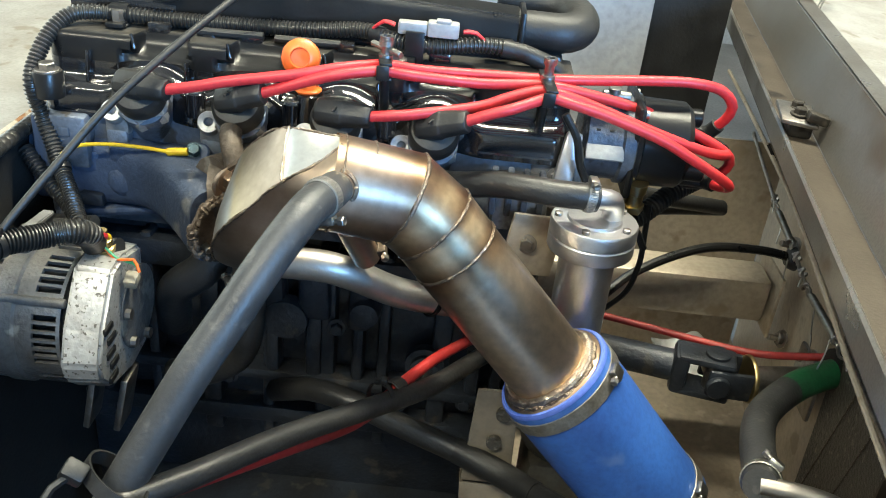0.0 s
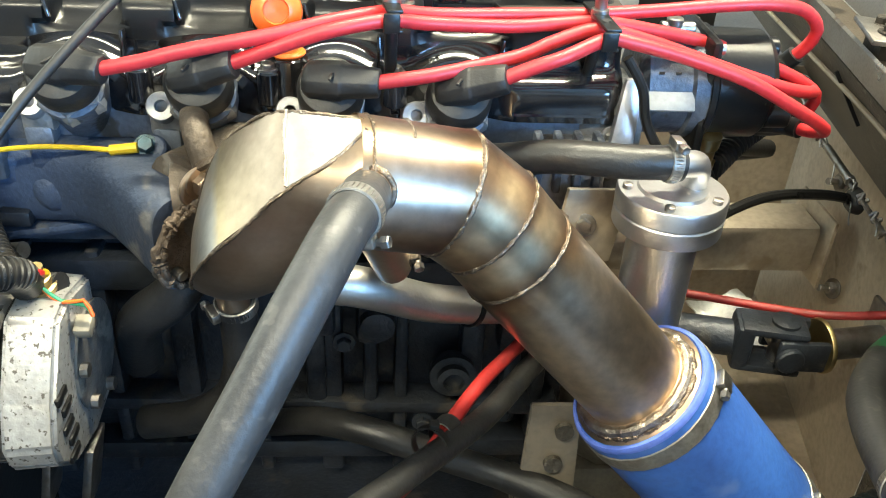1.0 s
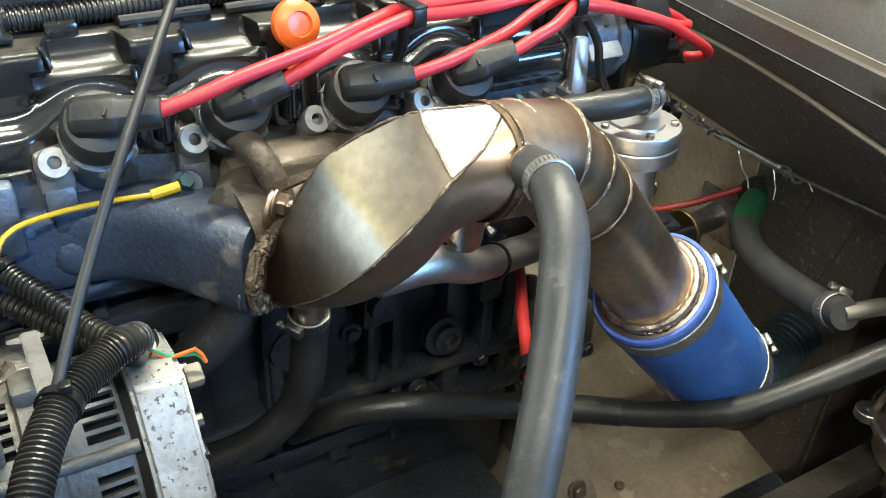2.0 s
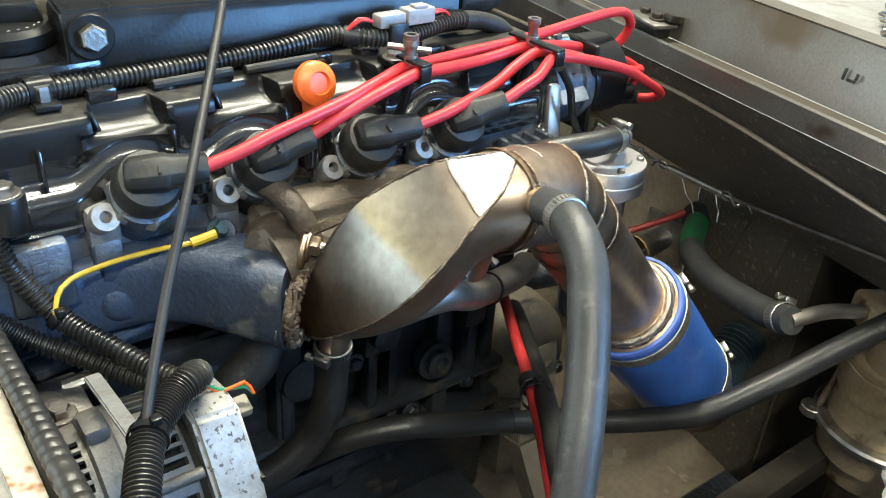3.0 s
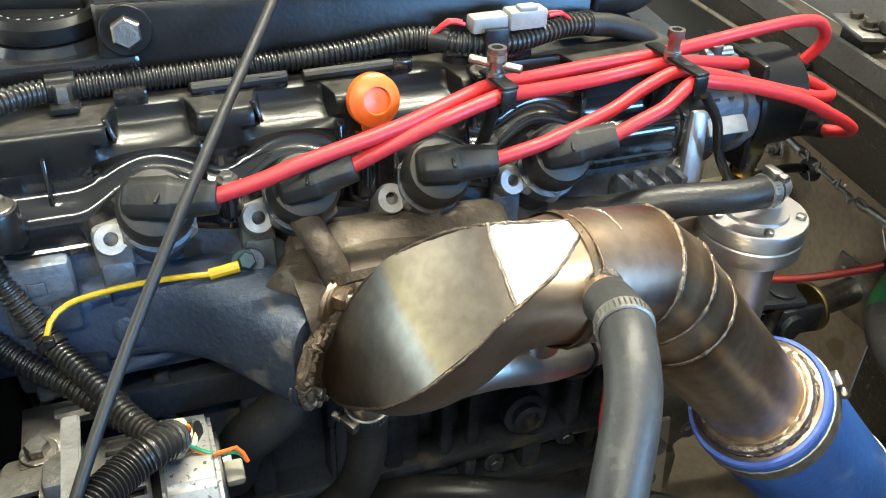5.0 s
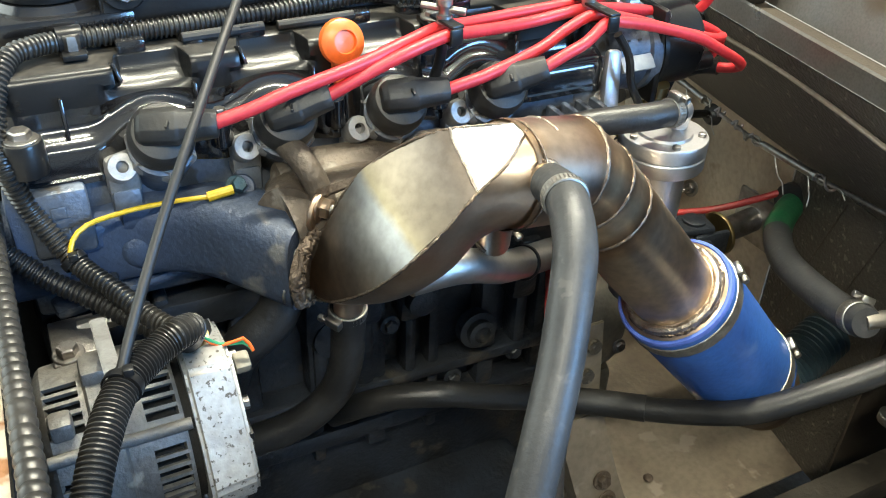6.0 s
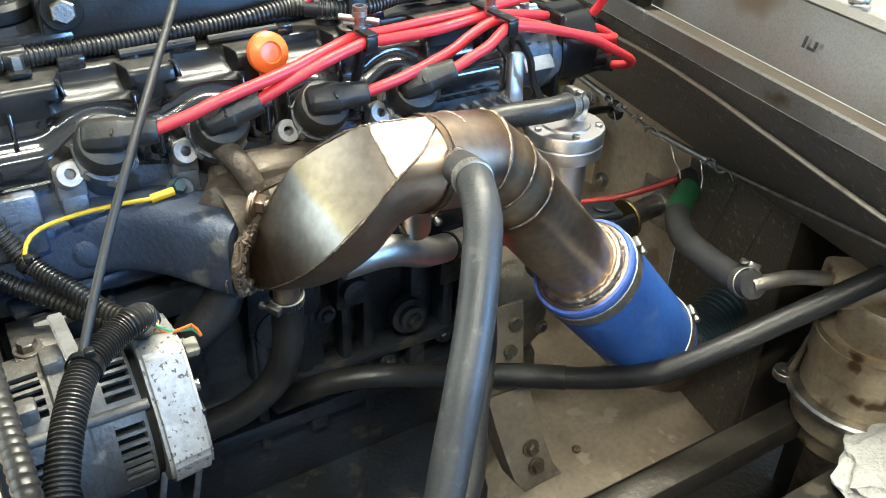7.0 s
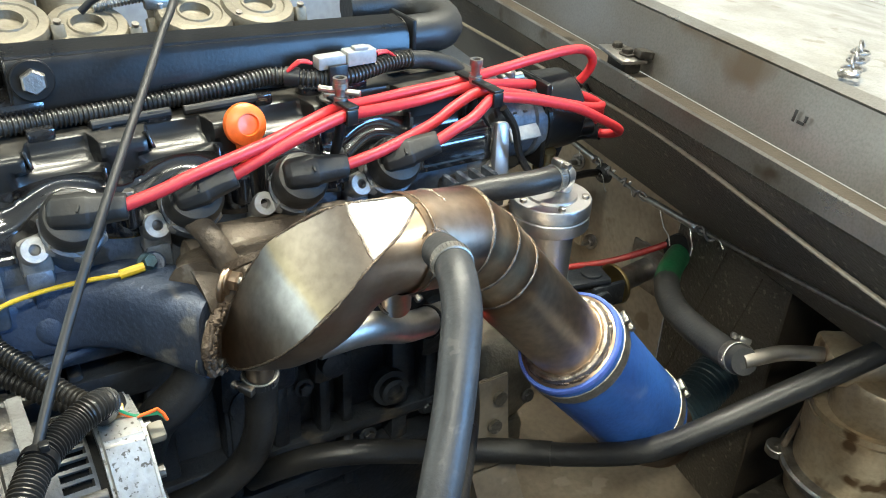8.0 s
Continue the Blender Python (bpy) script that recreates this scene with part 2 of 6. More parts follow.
BULKHEAD = mat("grey_bulkhead_paint", (0.36, 0.37, 0.385), 0.5, 0.0, (0.29, 0.3, 0.315), 14, 90, 0.3)
CONDUIT = mat("dusty_black_conduit", (0.009, 0.0088, 0.0085), 0.32, 0.0, (0.034, 0.031, 0.027), 18, 240, 0.15)
CONCRETE = mat("concrete_floor", (0.32, 0.31, 0.3), 0.7, 0.0, (0.22, 0.215, 0.21), 3, 90, 0.3)
# Pale reflector colour for unseen walls, brightens the steel.
BOUNCE_WALL = mat("pale_bounce_wall", (0.78, 0.76, 0.71), 0.8, 0.0, (0.66, 0.63, 0.58), 2, 60, 0.2)
CEILING = mat("dull_ceiling_paint", (0.58, 0.565, 0.53), 0.8, 0.0, (0.5, 0.48, 0.45), 2, 60, 0.2)
PLASTER = mat("garage_plaster", (0.4, 0.39, 0.37), 0.8, 0.0, (0.33, 0.32, 0.3), 2, 60, 0.2)
ORANGE = mat("orange_plastic", (0.9, 0.17, 0.03), 0.38, 0.0, (0.82, 0.13, 0.025), 40, 200, 0.08)
YELLOW = mat("yellow_cable", (0.6, 0.38, 0.015), 0.45)
GREEN = mat("green_cable", (0.03, 0.3, 0.14), 0.45)
GREEN_HOSE = mat("dark_green_hose", (0.012, 0.17, 0.06), 0.35, 0.0, (0.03, 0.085, 0.045), 20, 260, 0.15)
GREY_PLUG = mat("grey_connector_plastic", (0.27, 0.27, 0.265), 0.45, 0.0, (0.34, 0.34, 0.32), 40, 200, 0.1)
CREAM = mat("cream_plastic", (0.24, 0.215, 0.165), 0.5)
WHITE = mat("white_plastic", (0.75, 0.75, 0.72), 0.45)
CAN_BROWN = mat("stained_canister_steel", (0.46, 0.38, 0.27), 0.32, 0.5, (0.27, 0.19, 0.11), 14, 200, 0.3, spots=(0.1, 0.058, 0.028), spot_scale=22, spot_amount=0.3)
CLOTH = mat("white_fleece", (0.75, 0.74, 0.7), 0.95, 0.0, (0.6, 0.59, 0.56), 30, 300, 1.0)
TROUGH = mat("beige_carburettor_casting", (0.2, 0.175, 0.13), 0.5, 0.35, (0.13, 0.112, 0.083), 26, 220, 0.35)
LIGHT = bpy.data.materials.new("lit_tube")
LIGHT.use_nodes = True
LIGHT.node_tree.nodes["Principled BSDF"].inputs["Emission Color"].default_value = (1, 0.95, 0.88, 1)
LIGHT.node_tree.nodes["Principled BSDF"].inputs["Emission Strength"].default_value = 6.0


# ---- shape helpers ----
def thing(name, at, label, category, group="", kind=""):
    e = new(name)
    e.empty_display_size = 0.02
    e.location = at
    return tagged(e, label, category, group, kind)


def part(name, bm, material, parent=None, label=""):
    """Links a bmesh, given in world metres, as one mesh object under parent."""
    root = parent
    while root is not None and root.parent is not None:
        root = root.parent
    if root is not None:
        bmesh.ops.translate(bm, verts=bm.verts, vec=-Vector(root.location))
    bmesh.ops.recalc_face_normals(bm, faces=bm.faces)
    me = bpy.data.meshes.new(name)
    for f in bm.faces:
        f.smooth = True
    for e in bm.edges:
        if len(e.link_faces) == 2 and e.calc_face_angle(0.0) > 0.6:
            e.smooth = False
    bm.to_mesh(me)
    bm.free()
    me.materials.append(material)
    ob = new(name, me)
    ob.parent = parent
    return tagged(ob, label)


def solo(name, bm, material, label, category, group="", kind=""):
    """A thing of one mesh with its origin at its base."""
    lo = Vector([min(v.co[k] for v in bm.verts) for k in range(3)])
    hi = Vector([max(v.co[k] for v in bm.verts) for k in range(3)])
    base = Vector(((lo.x + hi.x) / 2, (lo.y + hi.y) / 2, lo.z))
    bmesh.ops.translate(bm, verts=bm.verts, vec=-base)
    ob = part(name, bm, material)
    ob.location = base
    return tagged(ob, label, category, group, kind)


def merge(*bms):
    out = bmesh.new()
    for b in bms:
        me = bpy.data.meshes.new("tmp")
        b.to_mesh(me)
        b.free()
        out.from_mesh(me)
        bpy.data.meshes.remove(me)
    return out


def basis(axis, hint=(0, 0, 1)):
    a = Vector(axis).normalized()
    h = Vector(hint)
    if abs(a.dot(h)) > 0.95 * h.length:
        h = Vector((1, 0, 0)) if abs(a.x) < 0.9 else Vector((0, 1, 0))
    u = (h - a * h.dot(a)).normalized()
    return u, a.cross(u), a


def box(at, size, bevel=0.002, turn=(0, 0, 0), taper=1.0):
    bm = bmesh.new()
    bmesh.ops.create_cube(bm, size=1)
    for v in bm.verts:
        k = taper if v.co.z > 0 else 1
        v.co = Vector((v.co.x * size[0] * k, v.co.y * size[1] * k, v.co.z * size[2]))
    if bevel:
        bmesh.ops.bevel(bm, geom=bm.edges[:], offset=bevel, segments=2, affect="EDGES", profile=0.5)
    bmesh.ops.transform(bm, matrix=pose(*at, *turn), verts=bm.verts)
    return bm


def lathe(base, axis, profile, seg=28, hint=(0, 0, 1), squash=1.0, caps=True):
    """Turns (radius, height) pairs round the axis through base."""
    bm = bmesh.new()
    u, w, a = basis(axis, hint)
    base = Vector(base)
    rings = []
    for r, h in profile:
        rings.append([bm.verts.new(base + a * h + (u * math.cos(t) * squash + w * math.sin(t)) * max(r, 1e-5)) for t in (2 * math.pi * i / seg for i in range(seg))])
    for p, q in zip(rings, rings[1:]):
        for i in range(seg):
            bm.faces.new((p[i], p[(i + 1) % seg], q[(i + 1) % seg], q[i]))
    if not caps:
        for i in range(seg):
            bm.faces.new((rings[-1][i], rings[-1][(i + 1) % seg], rings[0][(i + 1) % seg], rings[0][i]))
    if caps and profile[0][0] > 1e-4:
        bm.faces.new(rings[0])
    if caps and profile[-1][0] > 1e-4:
        bm.faces.new(rings[-1])
    bmesh.ops.remove_doubles(bm, verts=bm.verts, dist=1e-6)
    return bm


def rod(p, q, r, seg=16, r2=None):
    d = Vector(q) - Vector(p)
    n = d.length
    r2 = r if r2 is None else r2
    c = min(r * 0.15, 0.0015)
    return lathe(p, d, [(r - c, 0), (r, c), (r2, n - c), (max(r2 - c, 1e-5), n)], seg)


def smooth_path(points, step=0.004):
    pts = [Vector(p) for p in points]
    ext = [pts[0] * 2 - pts[1]] + pts + [pts[-1] * 2 - pts[-2]]
    out = []
    for i in range(1, len(ext) - 2):
        p0, p1, p2, p3 = ext[i - 1], ext[i], ext[i + 1], ext[i + 2]
        k = max(2, int((p2 - p1).length / step))
        for j in range(k):
            t = j / k
            out.append(0.5 * ((2 * p1) + (p2 - p0) * t + (2 * p0 - 5 * p1 + 4 * p2 - p3) * t * t + (3 * p1 - p0 - 3 * p2 + p3) * t ** 3))
    out.append(pts[-1])
    return out


def tube(points, r, seg=14, step=0.006, radius=None, caps=True, straight=False):
    """A hose along a smooth path; radius(s, n) may vary it by ring."""
    path = [Vector(p) for p in points] if straight else smooth_path(points, step)
    bm = bmesh.new()
    rings, u = [], None
    for i, p in enumerate(path):
        a = (path[min(i + 1, len(path) - 1)] - path[max(i - 1, 0)]).normalized()
        if u is None:
            u = basis(a)[0]
        u = (u - a * u.dot(a)).normalized()
        w = a.cross(u)
        rr = r * (radius(i, len(path)) if radius else 1)
        rings.append([bm.verts.new(p + (u * math.cos(t) + w * math.sin(t)) * rr) for t in (2 * math.pi * k / seg for k in range(seg))])
    for p, q in zip(rings, rings[1:]):
        for k in range(seg):
            bm.faces.new((p[k], p[(k + 1) % seg], q[(k + 1) % seg], q[k]))
    if caps:
        bm.faces.new(rings[0])
        bm.faces.new(rings[-1])
    return bm


def ridged(points, r, pitch=0.0034, seg=14):
    """Corrugated conduit: four rings to a ridge."""
    wave = (1.0, 1.0, 0.8, 0.8)
    return tube(points, r, seg, pitch / 4, lambda i, n: wave[i % 4])


def bead(at, axis, radius, thick, start=0.0, end=360.0, seed=1, squash=1.0, hint=(0, 0, 1), lumps=1.0, vary=0.3):
    """A lumpy weld bead round an axis."""
    rnd = random.Random(seed)
    u, w, a = basis(axis, hint)
    n = max(12, int(radius * math.radians(end - start) / 0.0016))
    pts = []
    for i in range(n + 1):
        t = math.radians(start + (end - start) * i / n)
        pts.append(Vector(at) + (u * math.cos(t) * squash + w * math.sin(t)) * radius + a * rnd.uniform(-0.0007, 0.0007) * lumps)
    sizes = [rnd.uniform(1 - vary, 1 + vary) for _ in pts]
    sizes = [(sizes[k - 2] + sizes[k - 1] * 2 + s * 2 + sizes[(k + 1) % len(sizes)]) / 6 for k, s in enumerate(sizes)]
    sizes[-1] = sizes[0]
    return tube(pts, thick, 9, 0.002, lambda i, m: sizes[min(i, n)], straight=True)


def seam(points, thick, seed=1):
    """A lumpy weld bead along a path."""
    rnd = random.Random(seed)
    pts = [p + Vector([rnd.uniform(-0.00035, 0.00035) for _ in range(3)]) for p in smooth_path(points, 0.0017)]
    sizes = [rnd.uniform(0.62, 1.3) for _ in pts]
    sizes = [(sizes[max(k - 1, 0)] + 2 * v + sizes[min(k + 1, len(pts) - 1)]) / 4 for k, v in enumerate(sizes)]
    return tube(pts, thick, 7, 0.002, lambda i, m: sizes[i], straight=True)


def hexbolt(name, at, axis, r, h, material, parent, washer=True):
    """A hex head on a washer, at the surface point at."""
    bm = lathe(at, axis, [(r, 0.0012), (r, h * 0.85), (r * 0.86, h)], 6)
    if washer:
        bm = merge(bm, lathe(at, axis, [(r * 1.5, 0), (r * 1.5, 0.0012), (r * 1.42, 0.0017)], 24))
    return part(name, bm, material, parent)


def slab(corners, thick, bevel=0.0, cuts=0):
    """A plate from its four outer corners, thickened along its normal."""
    c = [Vector(p) for p in corners]
    n = (c[1] - c[0]).cross(c[3] - c[0]).normalized() * thick
    bm = bmesh.new()
    a = [bm.verts.new(p) for p in c]
    b = [bm.verts.new(p - n) for p in c]
    bm.faces.new(a)
    bm.faces.new(b[::-1])
    for i in range(len(c)):
        bm.faces.new((a[i], b[i], b[(i + 1) % len(c)], a[(i + 1) % len(c)]))
    bmesh.ops.recalc_face_normals(bm, faces=bm.faces)
    if bevel:
        bmesh.ops.bevel(bm, geom=bm.edges[:], offset=bevel, segments=2, affect="EDGES")
    return bm


def hose_clamp(at, axis, r, screw, width=0.010, label="zinc-plated worm-drive clamp on a hose", mat_=None, threads=26):
    """A worm-drive clamp: band, screw housing and screw, the housing on the side screw."""
    m = mat_ or CLAMP
    u, w, a = basis(axis)
    t = thing("hose_clamp", at, label, "hose clamp")
    at = Vector(at)
    band = part("band", lathe(at - a * width / 2, a, [(r, 0), (r + 0.001, 0.0004), (r + 0.001, width - 0.0004), (r, width)], 32, caps=False), mat_ or CLAMP_BAND, t)
    d = Vector(screw) - a * Vector(screw).dot(a)
    d.normalize()
    tang = a.cross(d)
    p = at + d * (r + 0.004)
    shell = box((0, 0, 0), (0.013, width * 0.95, 0.0065), 0.0016)
    bmesh.ops.transform(shell, matrix=Matrix((tang, a, d)).transposed().to_4x4(), verts=shell.verts)
    bmesh.ops.translate(shell, verts=shell.verts, vec=p - d * 0.001)
    shell_part = part("housing", shell, m, t)
    part("screw", merge(lathe(p + tang * 0.006, tang, [(0.0022, 0), (0.0022, 0.004)], 12), lathe(p + tang * 0.009, tang, [(0.0034, 0), (0.0034, 0.0035), (0.0028, 0.0042), (0.001, 0.0036)], 6)), BOLT, shell_part)
    if not threads:
        return t
    turns = [0.75 + (2 * math.pi - 1.5) * i / threads for i in range(threads + 1)]
    notch = [rod(at + (d * math.cos(x) + tang * math.sin(x)) * (r + 0.0010) - a * width * 0.28, at + (d * math.cos(x) + tang * math.sin(x)) * (r + 0.0010) + a * width * 0.28, 0.0005, 5) for x in turns]
    part("worm_thread", merge(*notch), BOLT, band)
    return t


def cable_tie(at, axis, r, side=(0, 0, 1), material=None):
    t = thing("cable_tie", at, "black nylon cable tie", "cable tie")
    u, w, a = basis(axis)
    at = Vector(at)
    part("strap", lathe(at - a * 0.0025, a, [(r, 0), (r + 0.0012, 0), (r + 0.0012, 0.005), (r, 0.005)], 20, caps=False), material or PLASTIC, t)
    d = Vector(side) - a * Vector(side).dot(a)
    d.normalize()
    part("head", box(tuple(at + d * (r + 0.003)), (0.006, 0.006, 0.005), 0.001), material or PLASTIC, t)
    return t


# ---- garage and car body ----
def quad_wall(name, corners, thick, material, label, category, kind="structure"):
    return solo(name, slab(corners, thick), material, label, category, kind=kind)


quad_wall("ground", [(-30, -30, 0), (30, -30, 0), (30, 30, 0), (-30, 30, 0)], 0.1, CONCRETE, "grey concrete garage floor", "floor")
# Walls and ceiling are unseen, added; their paleness sets fill and reflections.
quad_wall("wall_east_a", [(2.2, -1.7, 0), (2.2, 5, 0), (2.2, 5, 3), (2.2, -1.7, 3)], -0.2, BOUNCE_WALL, "unseen pale bounce wall beside a window", "wall")
quad_wall("wall_east_b", [(2.2, -4, 0), (2.2, -3.3, 0), (2.2, -3.3, 3), (2.2, -4, 3)], -0.2, BOUNCE_WALL, "unseen pale bounce wall beside a window", "wall")
quad_wall("wall_east_c", [(2.2, -3.3, 0), (2.2, -1.7, 0), (2.2, -1.7, 0.95), (2.2, -3.3, 0.95)], -0.2, BOUNCE_WALL, "unseen pale bounce wall under a window", "wall")
quad_wall("wall_east_d", [(2.2, -3.3, 2.35), (2.2, -1.7, 2.35), (2.2, -1.7, 3), (2.2, -3.3, 3)], -0.2, BOUNCE_WALL, "unseen pale bounce wall over a window", "wall")
quad_wall("wall_north", [(-2.4, 5, 0), (2.2, 5, 0), (2.2, 5, 3), (-2.4, 5, 3)], 0.2, PLASTER, "plain plastered garage wall", "wall")
quad_wall("wall_south", [(-2.4, -4, 0), (2.2, -4, 0), (2.2, -4, 3), (-2.4, -4, 3)], -0.2, BOUNCE_WALL, "plain unseen pale bounce wall", "wall")
quad_wall("wall_west_a", [(-2.4, 3.3, 0), (-2.4, 5, 0), (-2.4, 5, 3), (-2.4, 3.3, 3)], 0.2, PLASTER, "plain plastered garage wall beside a doorway", "wall")
quad_wall("wall_west_b", [(-2.4, -4, 0), (-2.4, 0.9, 0), (-2.4, 0.9, 3), (-2.4, -4, 3)], 0.2, PLASTER, "plain plastered garage wall beside a doorway", "wall")
quad_wall("wall_west_c", [(-2.4, 0.9, 2.75), (-2.4, 3.3, 2.75), (-2.4, 3.3, 3), (-2.4, 0.9, 3)], 0.2, PLASTER, "plastered wall over a doorway", "wall")
quad_wall("ceiling", [(-2.6, -4.2, 3), (2.4, -4.2, 3), (2.4, 5.2, 3), (-2.6, 5.2, 3)], -0.15, CEILING, "plain pale grey garage ceiling", "ceiling")


# Unseen fixtures, added to go with the two assumed lamps.
def ceiling_light(x, y):
    t = thing("ceiling_light", (x, y, 2.78), "unseen white ceiling light with a lit tube, added for the lamps", "lamp", "ceiling lights")
    part("housing", box((x, y, 2.95), (1.55, 0.16, 0.09), 0.01), WHITE, t)
    part("tube", rod((x - 0.72, y, 2.87), (x + 0.72, y, 2.87), 0.014), LIGHT, t)


ceiling_light(0.45, 1.0)
ceiling_light(-0.8, -0.8)


def lip_x(y):
    return 0.333 + 0.142 * (y - 0.889)


def along(y0, y1, n=2):
    return [y0 + (y1 - y0) * i / (n - 1) for i in range(n)]


# right-hand chassis rail: angle with a shelf, an upright web and a top flange
def strip(profile, y0, y1, thick):
    """A folded sheet: (offset from the lip, height) pairs swept along the rail."""
    bm = bmesh.new()
    rows = []
    ys = along(y0, y1, 24)
    for y in ys:
        rows.append([bm.verts.new((lip_x(y) + dx, y, z)) for dx, z in profile])
    for a, b in zip(rows, rows[1:]):
        for i in range(len(profile) - 1):
            bm.faces.new((a[i], a[i + 1], b[i + 1], b[i]))
    bmesh.ops.recalc_face_normals(bm, faces=bm.faces)
    bmesh.ops.solidify(bm, geom=bm.faces[:], thickness=thick)
    return bm


rail = thing("chassis_rail", (0.35, 0.5, 0.95), "silver-grey painted steel rail along the engine bay", "chassis rail", kind="structure")
part("lip", strip([(0.001, 0.948), (0.0, 0.97), (0.002, 0.972), (0.005, 0.9695)], -0.35, 3.0, 0.002), RAIL_HIGHLIGHT, rail)
part("shelf", strip([(0.0055, 0.967), (0.0342, 0.9645)], -0.35, 3.0, 0.002), RAIL_DIRTY, rail)
part("web", strip([(0.0345, 0.9655), (0.05, 1.02), (0.053, 1.026)], -0.35, 3.0, 0.002), RAIL, rail)
part("top_flange", strip([(0.056, 1.027), (0.072, 1.03), (0.076, 1.026), (0.077, 1.012)], -0.35, 3.0, 0.002), RAIL_HIGHLIGHT, rail)
solo("fender_panel", strip([(0.08, 1.022), (0.3, 1.0), (0.7, 0.93), (1.0, 0.8)], -0.4, 3.0, 0.002), PANEL, "scuffed dirty white body panel beside the rail", "body panel", kind="structure")
solo("wall_upper_panel", strip([(0.006, 0.945), (0.01, 0.937), (0.118, 0.785)], -0.35, 1.9, 0.002), DARKWALL, "black bitumen-coated inner wing sheet", "panel", kind="structure")
solo("wall_lower_panel", strip([(0.120, 0.783), (0.126, 0.64), (0.132, 0.42)], 0.748, 1.2, 0.002), CHASSIS, "bare brown steel footwell side sheet", "panel", kind="structure")
solo("wall_front_panel", strip([(0.122, 0.783), (0.235, 0.79), (0.24, 0.64), (0.245, 0.28)], -0.35, 0.56, 0.002), RAIL_DIRTY, "dirty brown inner wing side sheet", "panel", kind="structure")
solo("wall_return_panel", slab([(0.404, 0.558, 0.42), (0.53, 0.558, 0.42), (0.53, 0.558, 0.785), (0.404, 0.558, 0.785)], 0.003), RAIL_DIRTY, "dirty brown return of the inner wing sheet", "panel", kind="structure")
# Darker than the brown sheet it continues; shares the upper panel's colour.
solo("wall_middle_panel", strip([(0.119, 0.783), (0.125, 0.64), (0.131, 0.42)], 0.56, 0.745, 0.002), DARKWALL, "dark inner wing side sheet below the coated panel", "panel", kind="structure")
for y in (0.6, 0.66):
    solo("weld_seam", seam([Vector((lip_x(y + 0.012 * k) + 0.1165, y + 0.012 * k, 0.775 - 0.045 * k)) for k in range(6)], 0.0009, 90), RAIL_DIRTY, "rough vertical weld seam on the side sheet", "weld seam", "wall seams", "structure")
solo("floor_pan", slab([(-0.1, 0.6, 0.42), (0.5, 0.6, 0.42), (0.5, 1.2, 0.46), (-0.1, 1.2, 0.46)], 0.003), FLOOR_PAN, "bare brown steel floor sheet", "floor pan", kind="structure")
solo("bulkhead", slab([(-0.55, 1.24, 0.4), (0.27, 1.24, 0.4), (0.27, 1.24, 1.08), (-0.55, 1.24, 1.08)], 0.003), BULKHEAD, "grey painted sheet steel bulkhead", "bulkhead", kind="structure")
# Black sheet stands in for the shade of an open gap.
solo("bulkhead_gap_shade", slab([(0.272, 1.26, 0.4), (0.383, 1.26, 0.4), (0.383, 1.26, 1.05), (0.272, 1.26, 1.05)], 0.003), RUBBER, "black sheet in place of the shaded gap beside the bulkhead", "panel", kind="structure")
solo("tunnel_panel", slab([(0.1, 1.1, 0.43), (0.46, 1.1, 0.43), (0.46, 1.1, 0.84), (0.1, 1.1, 0.84)], 0.003), CHASSIS, "bare brown steel footwell sheet", "panel", kind="structure")
for x, y in ((0.23, 0.664),):
    solo("floor_rivet", lathe((x, y, 0.4235 + 0.0667 * (y - 0.6)), (0, 0, 1), [(0.006, 0), (0.006, 0.002), (0.004, 0.004), (0.0001, 0.0045)], 14), RUSTY, "small rusty rivet in the floor sheet", "rivet")
cross = thing("cross_tube", (0.3, 0.95, 0.66), "bare welded steel cross tube", "chassis tube", kind="structure")
part("tube", box((0.26, 0.96, 0.69), (0.33, 0.06, 0.06), 0.008), CHASSIS, cross)
part("end_plate", box((0.43, 0.96, 0.69), (0.004, 0.085, 0.085), 0.001), CHASSIS, cross)
lower = thing("lower_cross_member", (0.2, 0.475, 0.55), "dark dirty steel cross member under the engine", "chassis tube", kind="structure")
part("tube", box((0.2, 0.475, 0.58), (0.44, 0.032, 0.035), 0.005), STRUT, lower)
part("bracket", box((0.0, 0.49, 0.56), (0.05, 0.06, 0.05), 0.003), DARKWALL, lower)
# Added sheet: hides the lit ground and stands in for shade below the engine.
solo("under_engine_shade", slab([(-0.42, -0.3, 0.27), (0.66, -0.3, 0.27), (0.66, 0.8, 0.315), (-0.42, 0.8, 0.315)], 0.003), SUMP_SHADE_DIRT, "added near-black sheet for the shade below the engine, with brown dirt", "undertray", kind="structure")

# left-hand wing edge
solo("wing_panel", slab([(-1.0, -0.4, 0.9), (-0.395, -0.4, 0.918), (-0.395, 1.4, 0.918), (-1.0, 1.4, 0.9)], 0.003), PANEL, "white painted wing top with worn paint", "body panel", kind="structure")
solo("wing_edge", slab([(-0.395, -0.4, 0.921), (-0.381, -0.4, 0.917), (-0.381, 1.4, 0.917), (-0.395, 1.4, 0.921)], 0.004), RUST, "rusted bare edge of the wing", "body panel", kind="structure")
# The near-black colour carries the shade below the wing edge.
solo("wing_side", slab([(-0.383, -0.4, 0.3), (-0.383, 1.3, 0.3), (-0.383, 1.3, 0.914), (-0.383, -0.4, 0.914)], -0.003), SHADE_JOINT_BLACK, "inner wing side sheet, near-black for the shade there", "panel", kind="structure")
